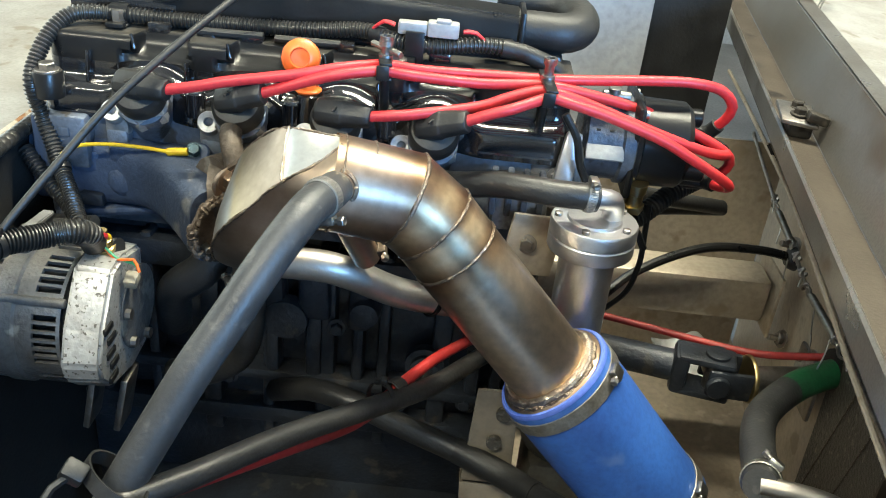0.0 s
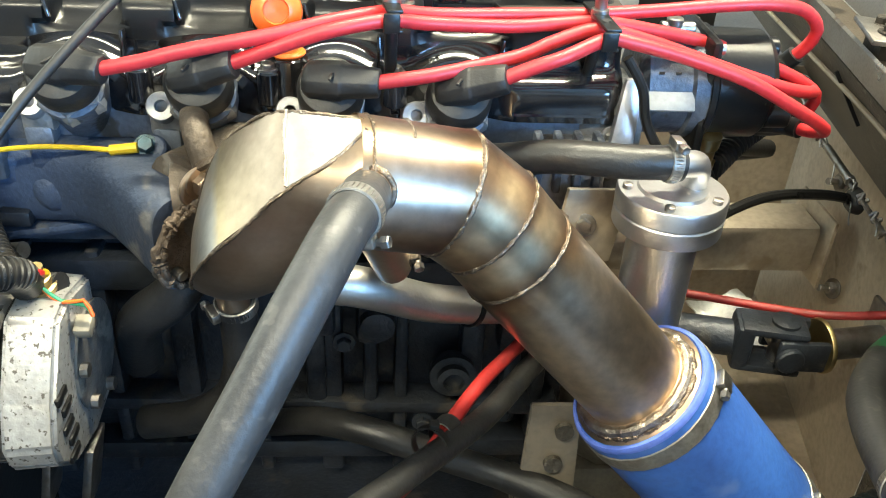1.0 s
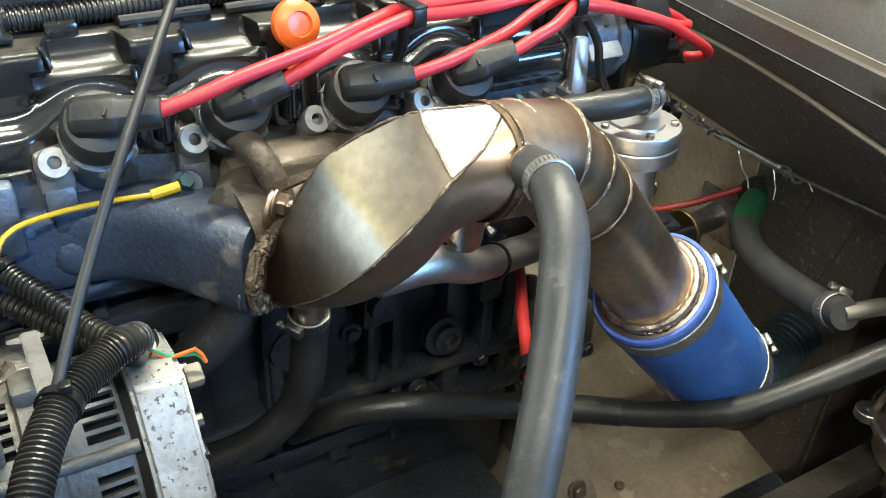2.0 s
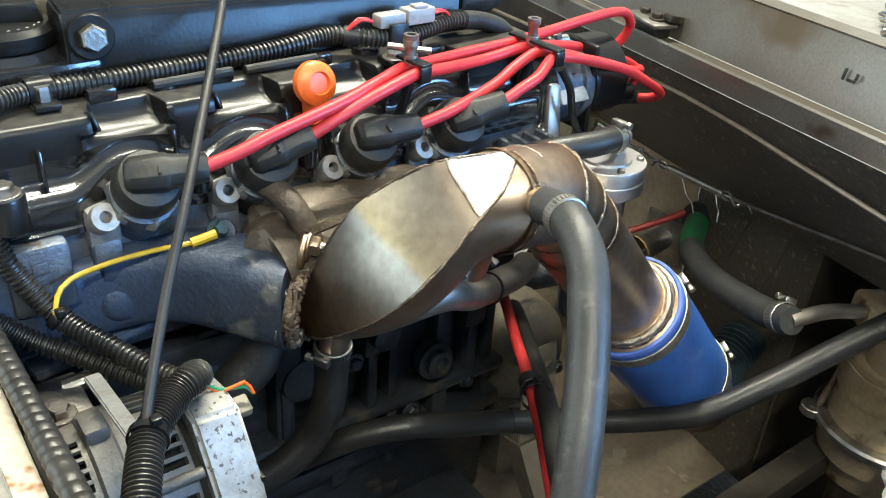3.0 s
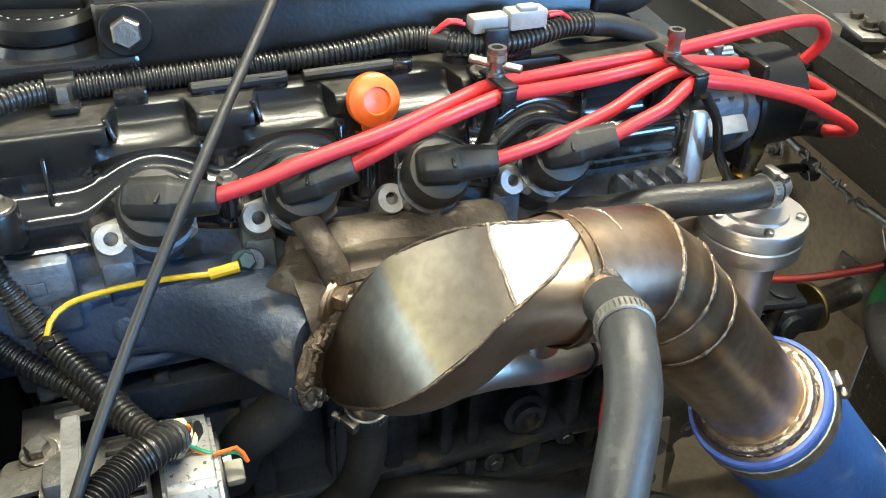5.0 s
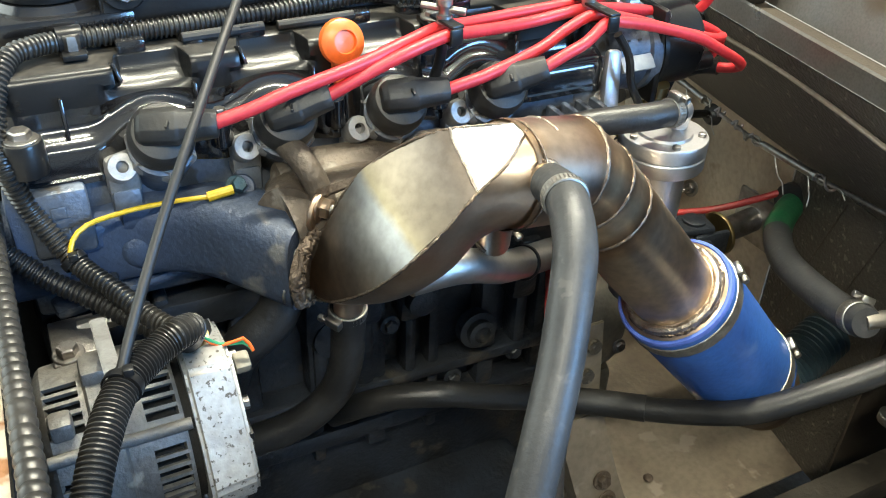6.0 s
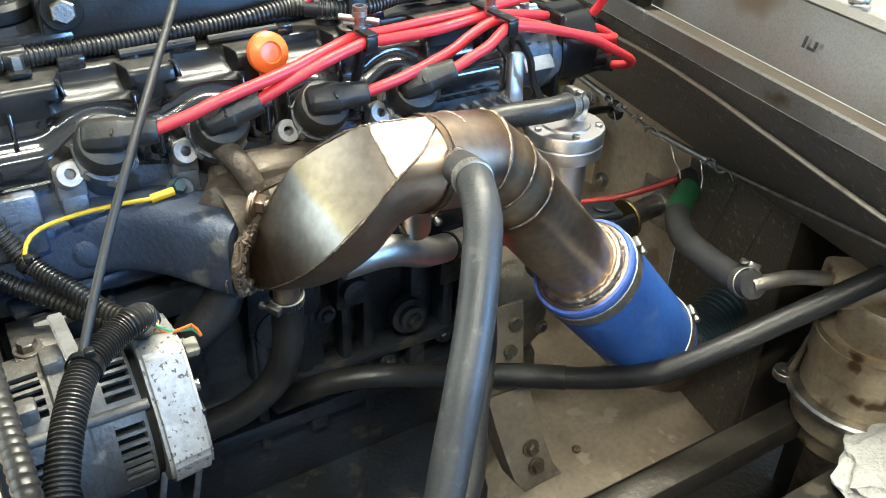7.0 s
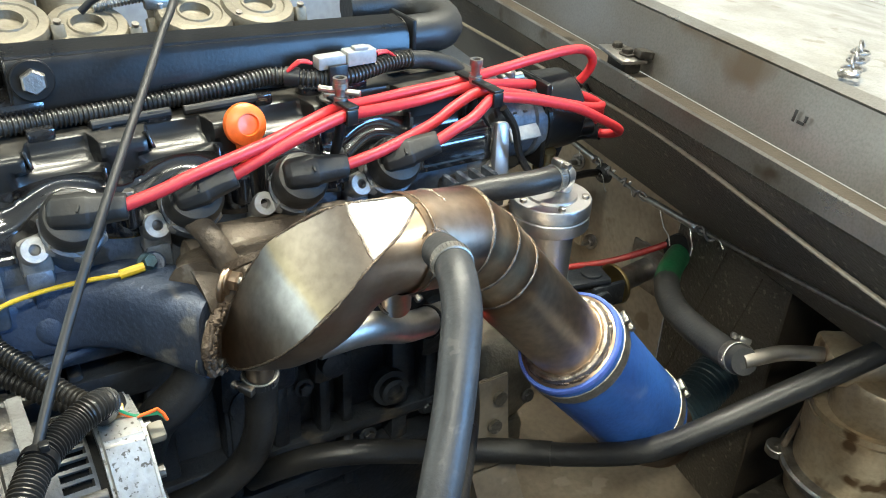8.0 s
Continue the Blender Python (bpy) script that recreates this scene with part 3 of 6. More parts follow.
solo("edge_trim", tube([(-0.366, 0.2, 0.926), (-0.369, 0.4, 0.925), (-0.372, 0.52, 0.924), (-0.377, 0.70, 0.922), (-0.380, 0.9, 0.92), (-0.382, 1.2, 0.918)], 0.0072, 12, 0.0028, lambda i, n: (1.0, 1.0, 0.86)[i % 3]), CONDUIT, "black wrapped loom along the wing edge", "cable loom")

# bracket with bolts on the rail shelf
rb = thing("rail_bracket", (0.334, 0.797, 0.972), "grey steel mounting block bolted to the rail", "bracket")
part("block", box((0.336, 0.79, 0.974), (0.022, 0.036, 0.016), 0.003, (0, 0, -8)), STRUT, rb)
part("plate", box((0.332, 0.79, 0.984), (0.034, 0.05, 0.0045), 0.0015, (5, 4, -8)), BOLT, rb, "worn steel top plate with bright edges")
part("ear", box((0.345, 0.771, 0.988), (0.02, 0.014, 0.009), 0.002, (0, 12, -8)), STRUT, rb)
hexbolt("bolt", (0.332, 0.783, 0.986), (0, 0, 1), 0.006, 0.007, STRUT, rb)
hexbolt("bolt", (0.336, 0.804, 0.986), (0, 0, 1), 0.006, 0.007, STRUT, rb)

solo("sheet_joint", slab([(0.3335, 0.845, 0.93), (0.336, 0.851, 0.928), (0.372, 0.851, 0.877), (0.3695, 0.845, 0.879)], 0.003), SHADE_JOINT_BLACK, "narrow dark joint in the coated sheet", "joint", kind="structure")

# ropes on the inner wing
solo("straight_wire_rope", tube([(0.385, 1.2, 0.905), (0.358, 0.97, 0.913), (0.333, 0.77, 0.92), (0.319, 0.651, 0.916), (0.311, 0.564, 0.907), (0.297, 0.419, 0.893), (0.27, 0.1, 0.865)], 0.0022, 8, 0.004, lambda i, n: 1.0 + 0.18 * (i % 2)), CHASSIS, "taut dirty wire rope along the inner wing", "wire rope")
ROPE = [(0.40, 1.08, 0.86), (0.4135, 0.96, 0.805), (0.409, 0.872, 0.796), (0.4, 0.80, 0.795), (0.396, 0.748, 0.795), (0.392, 0.65, 0.802), (0.345, 0.47, 0.84), (0.28, 0.22, 0.89)]
solo("frayed_wire_rope", tube(ROPE, 0.0021, 8, 0.004, lambda i, n: 1.0 + 0.3 * (i % 2)), BOLT, "frayed steel wire rope with two turnbuckles", "wire rope")


def turnbuckle(a, b):
    """A thin sleeve with an eye and a twisted hook at each end."""
    a, b = Vector(a), Vector(b)
    d = (b - a).normalized()
    t = thing("turnbuckle", (a + b) / 2, "thin steel rod turnbuckle on the wire rope", "turnbuckle", "turnbuckles")
    part("rod", lathe(a, d, [(0.0026, 0), (0.0043, 0.002), (0.0043, (b - a).length - 0.002), (0.0026, (b - a).length)], 12), CLAMP, t)
    part("collar", rod(b - d * 0.003, b + d * 0.003, 0.0056, 10), BOLT, t)
    for k, (p, s) in enumerate(((a, -1), (b, 1))):
        part("eye", bead(p + d * s * 0.0085, (1, 0.1 * k, 0.3), 0.0062, 0.0015, seed=5 + k), CLAMP, t)
        hook = [p + d * s * 0.014 + Vector((-0.004 * math.sin(j * 0.9), 0, 0.006 * math.cos(j * 0.9))) + d * s * 0.003 * j for j in range(6)]
        part("hook", tube(hook, 0.0016, 6, 0.003), BOLT, t)


turnbuckle((0.4135, 0.957, 0.805), (0.4105, 0.893, 0.799))
turnbuckle((0.3975, 0.776, 0.796), (0.3935, 0.692, 0.799))
for at in ((0.4075, 0.858, 0.797), (0.4025, 0.822, 0.797), (0.415, 0.985, 0.81)):
    solo("rope_knot", tube([Vector(at) + Vector((0.003 * math.sin(j * 1.7), 0.0024 * (j - 3), 0.0038 * math.cos(j * 1.35))) for j in range(7)], 0.0018, 7, 0.003), BOLT, "twisted steel wire knot on the rope", "wire", "rope knots")
rnd = random.Random(4)
for y in (0.97, 0.925, 0.88, 0.845, 0.81, 0.75, 0.70, 0.66):
    k = next(i for i in range(len(ROPE) - 1) if ROPE[i + 1][1] <= y)
    p = Vector(ROPE[k]).lerp(Vector(ROPE[k + 1]), (ROPE[k][1] - y) / (ROPE[k][1] - ROPE[k + 1][1])) + Vector((-0.003, 0, 0.001))
    pts = [p]
    for j in range(rnd.choice((2, 3, 4))):
        pts.append(pts[-1] + Vector((-rnd.uniform(0.0005, 0.004), -rnd.uniform(0.003, 0.01), rnd.uniform(-0.012, 0.004))))
    solo("loose_wire_strand", tube(pts, 0.0008, 5, 0.003), CLAMP, "loose frayed steel wire strand", "wire", "loose strands")

# bolts and plates on the side wall
for at in ((0.452, 0.921, 0.646), (0.436, 0.80, 0.70), (0.452, 0.97, 0.755)):
    b = thing("wall_bolt", at, "bolt with nut through the steel side sheet", "bolt", "wall bolts")
    hexbolt("nut", at, (-1, -0.2, 0.2), 0.008, 0.008, BOLT, b)
    part("stud", rod(at, tuple(Vector(at) + Vector((-0.02, -0.004, 0.004))), 0.004, 10), BOLT, b)
chain = thing("chain", (0.39, 0.558, 1.02), "short steel link chain on the white panel", "chain")
CDIR = Vector((0.23, 0.132, -0.0275)).normalized()
for i in range(6):
    at = Vector((0.405, 0.566, 1.0265)) + CDIR * 0.026 * i
    side = CDIR.cross(Vector((0.1, 0.1, 1))).normalized()
    if i % 2:
        side = (side * 0.35 + CDIR.cross(side) * 0.9).normalized()
    oval = [at + CDIR * 0.017 * math.cos(k * math.pi / 8) + side * 0.0085 * math.sin(k * math.pi / 8) for k in range(17)]
    part("link", tube(oval, 0.0014, 8, straight=True), BOLT, chain)
part("shackle", bead((0.389, 0.557, 1.027), (0.2, 0.2, 1), 0.007, 0.0035, seed=9, lumps=1.5, vary=0.4), BOLT, chain)
solo("wire_hook", tube([(0.435, 1.03, 1.012), (0.425, 1.05, 1.02), (0.44, 1.085, 1.035), (0.46, 1.11, 1.04), (0.47, 1.14, 1.03)], 0.0024, 8), CLAMP, "bent bright wire hook on the white panel", "hook")
for k, (dy, dz, w, h) in enumerate(((0.0, 0.0, 0.003, 0.011), (-0.008, -0.004, 0.008, 0.003), (-0.013, 0.001, 0.003, 0.006))):
    part("paint_mark", box((0.3253 + 0.142 * dy, 0.557 + dy, 0.998 + dz), (0.0012, w, h), 0.0003, (0, 13, -8)), RUBBER, rail, "black hand-painted mark")


# ---- engine ----
PITCH = 0.085
PLUG_TILT = Vector((0.02, -0.70, 0.71)).normalized()
PLUG_X = [-0.262 + PITCH * i for i in range(4)]

engine = thing("engine_block", (-0.13, 0.84, 0.4), "dirty dark cast engine block with ribs", "engine")
part("crankcase", box((-0.13, 0.86, 0.635), (0.48, 0.24, 0.39), 0.012), BLOCK, engine)
for i, x in enumerate((-0.34, -0.28, -0.22, -0.16, -0.10, -0.04, 0.02, 0.08)):
    part("rib", box((x, 0.733, 0.70), (0.012 if i % 2 else 0.02, 0.028, 0.24), 0.004), BLOCK, engine)
for x, w, z in ((-0.155, 0.03, 0.772), (-0.112, 0.036, 0.778), (-0.066, 0.026, 0.77), (0.055, 0.03, 0.76)):
    part("cast_pad", box((x, 0.724, z), (w, 0.03, 0.075), 0.008, (6, 0, 0), 0.85), BLOCK, engine)
    part("cast_web", box((x, 0.728, z - 0.075), (w * 0.5, 0.026, 0.09), 0.006), BLOCK, engine)
for x, z in ((-0.13, 0.65), (-0.02, 0.645), (0.05, 0.655), (-0.2, 0.66), (-0.045, 0.80), (-0.088, 0.735)):
    hexbolt("block_bolt", (x, 0.7155, z), (0, -1, 0.05), 0.0065, 0.007, BLOCK, engine)
part("cast_rail", box((-0.12, 0.727, 0.665), (0.44, 0.03, 0.014), 0.005, (0, 1.5, 0)), BLOCK, engine)
part("flange", box((-0.13, 0.73, 0.61), (0.46, 0.03, 0.022), 0.005), BLOCK, engine)
part("flange", box((-0.13, 0.73, 0.80), (0.46, 0.03, 0.03), 0.005), BLOCK, engine)
part("sump", box((-0.14, 0.80, 0.44), (0.44, 0.34, 0.12), 0.03), BLOCK, engine)
part("plug_rim", bead((0.004, 0.7095, 0.7013), (0, -1, 0.1), 0.0125, 0.0013, seed=77, lumps=0, vary=0.05), CLAMP, engine, "bright worn rim of the plug")
part("drain_plug", lathe((0.004, 0.722, 0.70), (0, -1, 0.1), [(0.02, 0), (0.02, 0.012), (0.014, 0.013), (0.014, 0.02), (0.009, 0.021), (0.009, 0.014)], 24), BLOCK, engine, "round plug in the block side")
part("boss", lathe((-0.06, 0.722, 0.76), (0, -1, 0), [(0.016, 0), (0.014, 0.02), (0.008, 0.022)], 20), BLOCK, engine)
part("boss", lathe((-0.14, 0.722, 0.74), (0, -1, 0), [(0.025, 0), (0.022, 0.012), (0.01, 0.014)], 20), BLOCK, engine)

head = thing("cylinder_head", (-0.13, 0.82, 0.83), "grey cast aluminium cylinder head with bolt lugs", "cylinder head")
part("casting", box((-0.128, 0.825, 0.888), (0.475, 0.225, 0.11), 0.006), HEAD_ALU, head)
part("end_casting", box((-0.335, 0.71, 0.918), (0.04, 0.03, 0.05), 0.004), HEAD_ALU, head)
part("end_casting", box((-0.352, 0.714, 0.905), (0.03, 0.03, 0.07), 0.004), MANI, head)
for i, x in enumerate(PLUG_X):
    tilt = PLUG_TILT
    tip = Vector((x, 0.683, 0.979 - 0.003 * i))
    part("plug_tower", lathe(tip - tilt * 0.085, tilt, [(0.022, 0), (0.020, 0.045), (0.0222, 0.05), (0.0222, 0.062), (0.018, 0.064)], 28), HEAD_ALU, head)
    part("nut_ring", lathe(tip - tilt * 0.03, tilt, [(0.0225, -0.006), (0.0245, -0.004), (0.0245, 0.004), (0.021, 0.009)], 6), ALU_LUG, head, "bright hexagonal ring under a plug boot")
for i in range(4):
    c = Vector((-0.29 + PITCH * i, 0.696, 0.953 - 0.0016 * i))
    d = Vector((0.1, -0.82, 0.55)).normalized()
    lug = merge(lathe(c - d * 0.016, d, [(0.0100, 0), (0.0100, 0.0148), (0.0092, 0.0165), (0.0042, 0.0165), (0.004, 0.004), (0.0001, 0.004)], 28),
                box(tuple(c + Vector((0, 0.016, -0.012))), (0.022, 0.02, 0.03), 0.004))
    part("lug", lug, ALU_LUG, head, "machined bolt lug with a hole")
    part("lug_web", box((c.x, 0.71, 0.915), (0.02, 0.02, 0.035), 0.004), HEAD_ALU, head)
for i in range(2, 4):
    part("port_boss", box((PLUG_X[i], 0.705, 0.885), (0.05, 0.03, 0.04), 0.008), IRON, head)
for k in range(2):
    part("cast_mark", box((-0.335, 0.6945, 0.928 - 0.017 * k), (0.010, 0.0016, 0.009), 0.001), HEAD_ALU, head, "small raised casting mark")

cover = thing("valve_cover", (-0.13, 0.77, 0.945), "black painted valve cover with scalloped edge", "valve cover")


def nearest_plug(x):
    return min(abs(x - p) for p in PLUG_X)


def notch_weight(x):
    """Square notch in the top deck at each plug, 0 to 1."""
    t = min(1.0, max(0.0, (0.0265 - nearest_plug(x - 0.006)) / 0.0065))
    return t * t * (3 - 2 * t)


def hollow_weight(x):
    """Round hollow behind each plug, 0 to 1."""
    t = nearest_plug(x - 0.003) / 0.034
    return 0.0 if t >= 1 else math.cos(math.pi / 2 * t) ** 0.75


def ledge_weight(x):
    """How far the ledge climbs over the plug at x, 0 to 1."""
    t = nearest_plug(x) / 0.0425
    return 0.0 if t >= 1 else math.cos(math.pi / 2 * t) ** 1.5


# rows from the deck down to the head: plain profile (y, z), profile at a plug (y, z), blend
COVER_ROWS = [
    ((0.800, 1.0093), (0.800, 1.0093), notch_weight),
    ((0.742, 1.0093), (0.7635, 1.0093), notch_weight),
    ((0.7355, 1.0096), (0.7575, 1.0096), notch_weight),
    ((0.7325, 1.0092), (0.7545, 1.0092), notch_weight),
    ((0.7298, 1.0076), (0.7525, 1.0078), notch_weight),
    ((0.7282, 1.0045), (0.7515, 1.005), notch_weight),
    ((0.7275, 1.001), (0.7500, 1.0005), notch_weight),
    ((0.7270, 0.9985), (0.7465, 0.9965), notch_weight),
    ((0.7266, 0.994), (0.7400, 0.9930), hollow_weight),
    ((0.7262, 0.990), (0.7352, 0.9912), hollow_weight),
    ((0.7258, 0.986), (0.7328, 0.9888), hollow_weight),
    ((0.7252, 0.981), (0.7322, 0.9865), hollow_weight),
    ((0.7245, 0.9765), (0.7312, 0.9848), ledge_weight),
    ((0.7228, 0.9728), (0.7288, 0.9825), ledge_weight),
    ((0.7200, 0.9705), (0.7258, 0.9808), ledge_weight),
    ((0.7160, 0.9688), (0.7235, 0.9795), ledge_weight),
    ((0.7118, 0.9668), (0.7220, 0.9778), ledge_weight),
    ((0.7090, 0.9640), (0.7211, 0.9750), ledge_weight),
    ((0.7076, 0.9600), (0.7206, 0.9710), ledge_weight),
    ((0.7073, 0.946), (0.7200, 0.955), ledge_weight),
    ((0.7060, 0.9445), (0.7190, 0.9475), ledge_weight),
    ((0.7060, 0.940), (0.7190, 0.940), ledge_weight),
]


def cover_shell(rows, x0, x1, n=210):
    """The pressed cover as one lofted skin, rounded at both ends."""
    bm = bmesh.new()
    grid = []
    for plain, plug, weight in rows:
        row = []
        for i in range(n + 1):
            x = x0 + (x1 - x0) * i / n
            e = min(x - x0, x1 - x)
            corner = 0.016 - math.sqrt(max(0.0, 0.016 ** 2 - (0.016 - e) ** 2)) if e < 0.016 else 0.0
            w = weight(x)
            row.append(bm.verts.new((x, min(0.8, plain[0] + (plug[0] - plain[0]) * w + corner), plain[1] + (plug[1] - plain[1]) * w)))
        grid.append(row)
    for p, q in zip(grid, grid[1:]):
        for i in range(n):
            bm.faces.new((p[i], p[i + 1], q[i + 1], q[i]))
    for k in (0, n):
        bm.faces.new([r[k] for r in grid] + [bm.verts.new((grid[0][k].co.x, 0.80, grid[-1][k].co.z)), bm.verts.new((grid[0][k].co.x, 0.80, grid[0][k].co.z))][:2 if grid[0][k].co.y < 0.79 else 1])
    bmesh.ops.recalc_face_normals(bm, faces=bm.faces)
    return bm


deck = part("deck", cover_shell(COVER_ROWS[:11], -0.358, 0.112), COVER_TOP, cover, "dusty black top deck")
front = part("front", cover_shell(COVER_ROWS[10:], -0.358, 0.112), COVER, cover, "glossy black scalloped front")
part("back_deck", box((-0.13, 0.835, 0.985), (0.47, 0.085, 0.06), 0.006), COVER_TOP, cover)
for i in range(4):
    x = PLUG_X[i]
    # Added fins give the notch corners the bright edge that light leaves there.
    part("fin", box((x - 0.0185, 0.7335, 1.004), (0.0028, 0.013, 0.014), 0.001, (-20, -10, 16)), COVER, deck, "corner fin added to catch a bright edge")
    part("rib", box((x + 0.031, 0.7235, 0.9805), (0.0026, 0.012, 0.026), 0.001, (-10, 0, 0)), COVER, front)
part("rib", box((-0.318, 0.7235, 0.9815), (0.0028, 0.011, 0.028), 0.001, (-10, 0, 0)), COVER, front)
for i in range(3):
    x = PLUG_X[i] + PITCH / 2
    part("bolt_boss", rod((x, 0.7085, 0.950), (x, 0.7085, 0.9735), 0.0085), COVER, front)
    hexbolt("ledge_bolt", (x, 0.7085, 0.9735), (0, 0, 1), 0.0045, 0.005, BOLT, front)
for x, w in ((-0.265, 0.02), (-0.18, 0.02), (-0.095, 0.016), (-0.01, 0.02)):
    part("clip_block", box((x, 0.760, 1.010), (w, 0.013, 0.014), 0.002), COVER, cover)
for x in (-0.21, -0.04):
    part("screw_boss", lathe((x - 0.01, 0.765, 1.005), (0, 0, 1), [(0.012, 0), (0.0115, 0.009), (0.009, 0.0105)], 24), COVER, cover)
for x0, x1 in ((-0.23, -0.17), (-0.16, -0.10)):
    part("rubber_strip", rod((x0, 0.757, 1.013), (x1, 0.757, 1.014), 0.004, 10), RUBBER, cover)
part("corner_boss", lathe((-0.346, 0.702, 0.946), (0, 0, 1), [(0.0128, 0.012), (0.0128, 0.0335), (0.012, 0.035)], 28), COVER_TOP, cover)
hexbolt("corner_bolt", (-0.346, 0.702, 0.981), (0, 0, 1), 0.0072, 0.0075, BOLT, cover)
hexbolt("cover_bolt", (-0.302, 0.757, 1.011), (0, 0, 1), 0.006, 0.014, BOLT, cover)
part("filler_base", lathe((-0.308, 0.824, 1.0), (0, 0, 1), [(0.04, 0), (0.04, 0.03), (0.036, 0.035)], 32), COVER, cover)
part("filler_plinth", box((-0.305, 0.80, 1.02), (0.1, 0.045, 0.02), 0.004), COVER, cover)

cap = thing("oil_filler_cap", (-0.308, 0.824, 1.035), "black round oil filler cap with a grip bar", "filler cap")
cap_disc = part("disc", lathe((-0.308, 0.824, 1.036), (0, 0, 1), [(0.034, 0), (0.035, 0.003), (0.035, 0.010), (0.031, 0.014), (0.02, 0.015)], 36), PLASTIC, cap)
part("grip", box((-0.308, 0.824, 1.056), (0.058, 0.019, 0.017), 0.004, (0, 0, -12), 0.85), PLASTIC, cap_disc)
part("raised_lettering", merge(*[box((-0.308 + 0.0265 * math.cos(a), 0.824 + 0.0265 * math.sin(a), 1.0503), (0.0022, 0.0012, 0.0006), 0.0003, (0, 0, math.degrees(a) + 90)) for a in (math.radians(200 + 14 * i) for i in range(11))]), GREY_PLUG, cap_disc, "worn pale marks on the rim")

frail = thing("breather_box", (-0.11, 0.81, 1.015), "long black boxed rail over the valve cover", "breather box")
bm = bmesh.new()
prof = [(0.786, 1.014), (0.779, 1.02), (0.779, 1.053), (0.785, 1.0625), (0.812, 1.066), (0.818, 1.06), (0.818, 1.014)]
ra = [bm.verts.new((-0.278, y, z)) for y, z in prof]
rb_ = [bm.verts.new((0.06, y + 0.004, z - 0.014)) for y, z in prof]
bm.faces.new(ra)
bm.faces.new(rb_[::-1])
for i in range(len(prof)):
    bm.faces.new((ra[i], ra[(i + 1) % 7], rb_[(i + 1) % 7], rb_[i]))
bmesh.ops.recalc_face_normals(bm, faces=bm.faces)
bmesh.ops.bevel(bm, geom=bm.edges[:], offset=0.002, segments=2, affect="EDGES")
part("body", bm, PLASTIC, frail)
part("end_frame", box((0.062, 0.803, 1.026), (0.005, 0.046, 0.056), 0.002), PLASTIC, frail)
part("edge_lip", box((-0.11, 0.777, 1.0085), (0.33, 0.008, 0.004), 0.001, (0, 2.3, 0)), COVER, frail)
hexbolt("large_bolt", (-0.261, 0.778, 1.046), (0, -1, 0.12), 0.0095, 0.011, BOLT, frail)
part("large_washer", lathe((-0.261, 0.7785, 1.046), (0, -1, 0.12), [(0.0155, 0), (0.0155, 0.0022), (0.0147, 0.003)], 32), PLASTIC, frail)
part("spigot", rod((0.03, 0.772, 1.024), (0.055, 0.772, 1.024), 0.007), PLASTIC, frail)

solo("breather_elbow_hose", tube([(0.058, 0.803, 1.033), (0.08, 0.803, 1.033), (0.10, 0.804, 1.033), (0.114, 0.814, 1.034), (0.12, 0.834, 1.037), (0.113, 0.858, 1.04), (0.09, 0.872, 1.042), (0.04, 0.877, 1.042)], 0.0185, 20), RUBBER, "thick black rubber breather hose with a return bend", "hose")

# round throttle bodies behind the cover
for x, z in ((-0.2605, 1.062), (-0.1987, 1.0525), (-0.1062, 1.053), (-0.0464, 1.0545)):
    at = Vector((x, 0.885, z))
    up = Vector((0.05, -0.34, 1)).normalized()
    t = thing("carburettor_dome", (x, 0.885, 0.99), "round beige metal dome with a centre hole", "carburettor", "row of carburettor domes")
    dome = part("dome", lathe(at - up * 0.03, up, [(0.026, 0), (0.027, 0.01), (0.033, 0.014), (0.0345, 0.02), (0.0345, 0.026), (0.032, 0.03), (0.0245, 0.031), (0.0235, 0.0295), (0.0165, 0.0295), (0.0155, 0.031), (0.0135, 0.031), (0.0125, 0.024), (0.0001, 0.023)], 36), TROUGH, t)
    part("neck", lathe((x, 0.895, 0.975), (0, 0, 1), [(0.024, 0), (0.024, z - 0.995)], 24), TROUGH, t)
    for dx, dy in ((0.036, -0.012), (-0.036, 0.008)):
        part("lug", box((x + dx, 0.885 + dy, z - 0.012), (0.011, 0.011, 0.016), 0.002, (-18, 0, 0)), TROUGH, dome)
    part("lug_screw", lathe((x + 0.036, 0.872, z - 0.003), up, [(0.0032, 0), (0.0032, 0.003)], 8), BOLT, dome)
    part("rear_trumpet", lathe((x, 0.93, z - 0.02), (0, 0.5, 1), [(0.03, 0), (0.03, 0.05), (0.034, 0.06)], 28), TROUGH, t)
solo("carburettor_plate", box((-0.15, 0.92, 0.97), (0.38, 0.12, 0.02), 0.004), TROUGH, "beige cast plate under the domes", "carburettor plate")
tl = thing("throttle_linkage", (-0.12, 0.9, 1.06), "small steel linkage with a spring", "linkage")
part("lever", box((-0.135, 0.895, 1.062), (0.026, 0.008, 0.012), 0.002), CLAMP, tl)
part("spring", ridged([(-0.19, 0.90, 1.062), (-0.15, 0.90, 1.066), (-0.11, 0.90, 1.066)], 0.005, 0.003, 8), BOLT, tl)
part("pivot", rod((-0.135, 0.895, 1.03), (-0.135, 0.895, 1.062), 0.005), BOLT, tl)
# support brackets carry the domes' plate on the head
solo("carburettor_bracket", box((-0.15, 0.93, 0.95), (0.36, 0.04, 0.03), 0.003), BLOCK, "dark bracket behind the valve cover", "bracket")

# ---- exhaust manifold ----
mani = thing("manifold", (-0.27, 0.68, 0.85), "dusty grey cast manifold bolted to the head", "manifold")


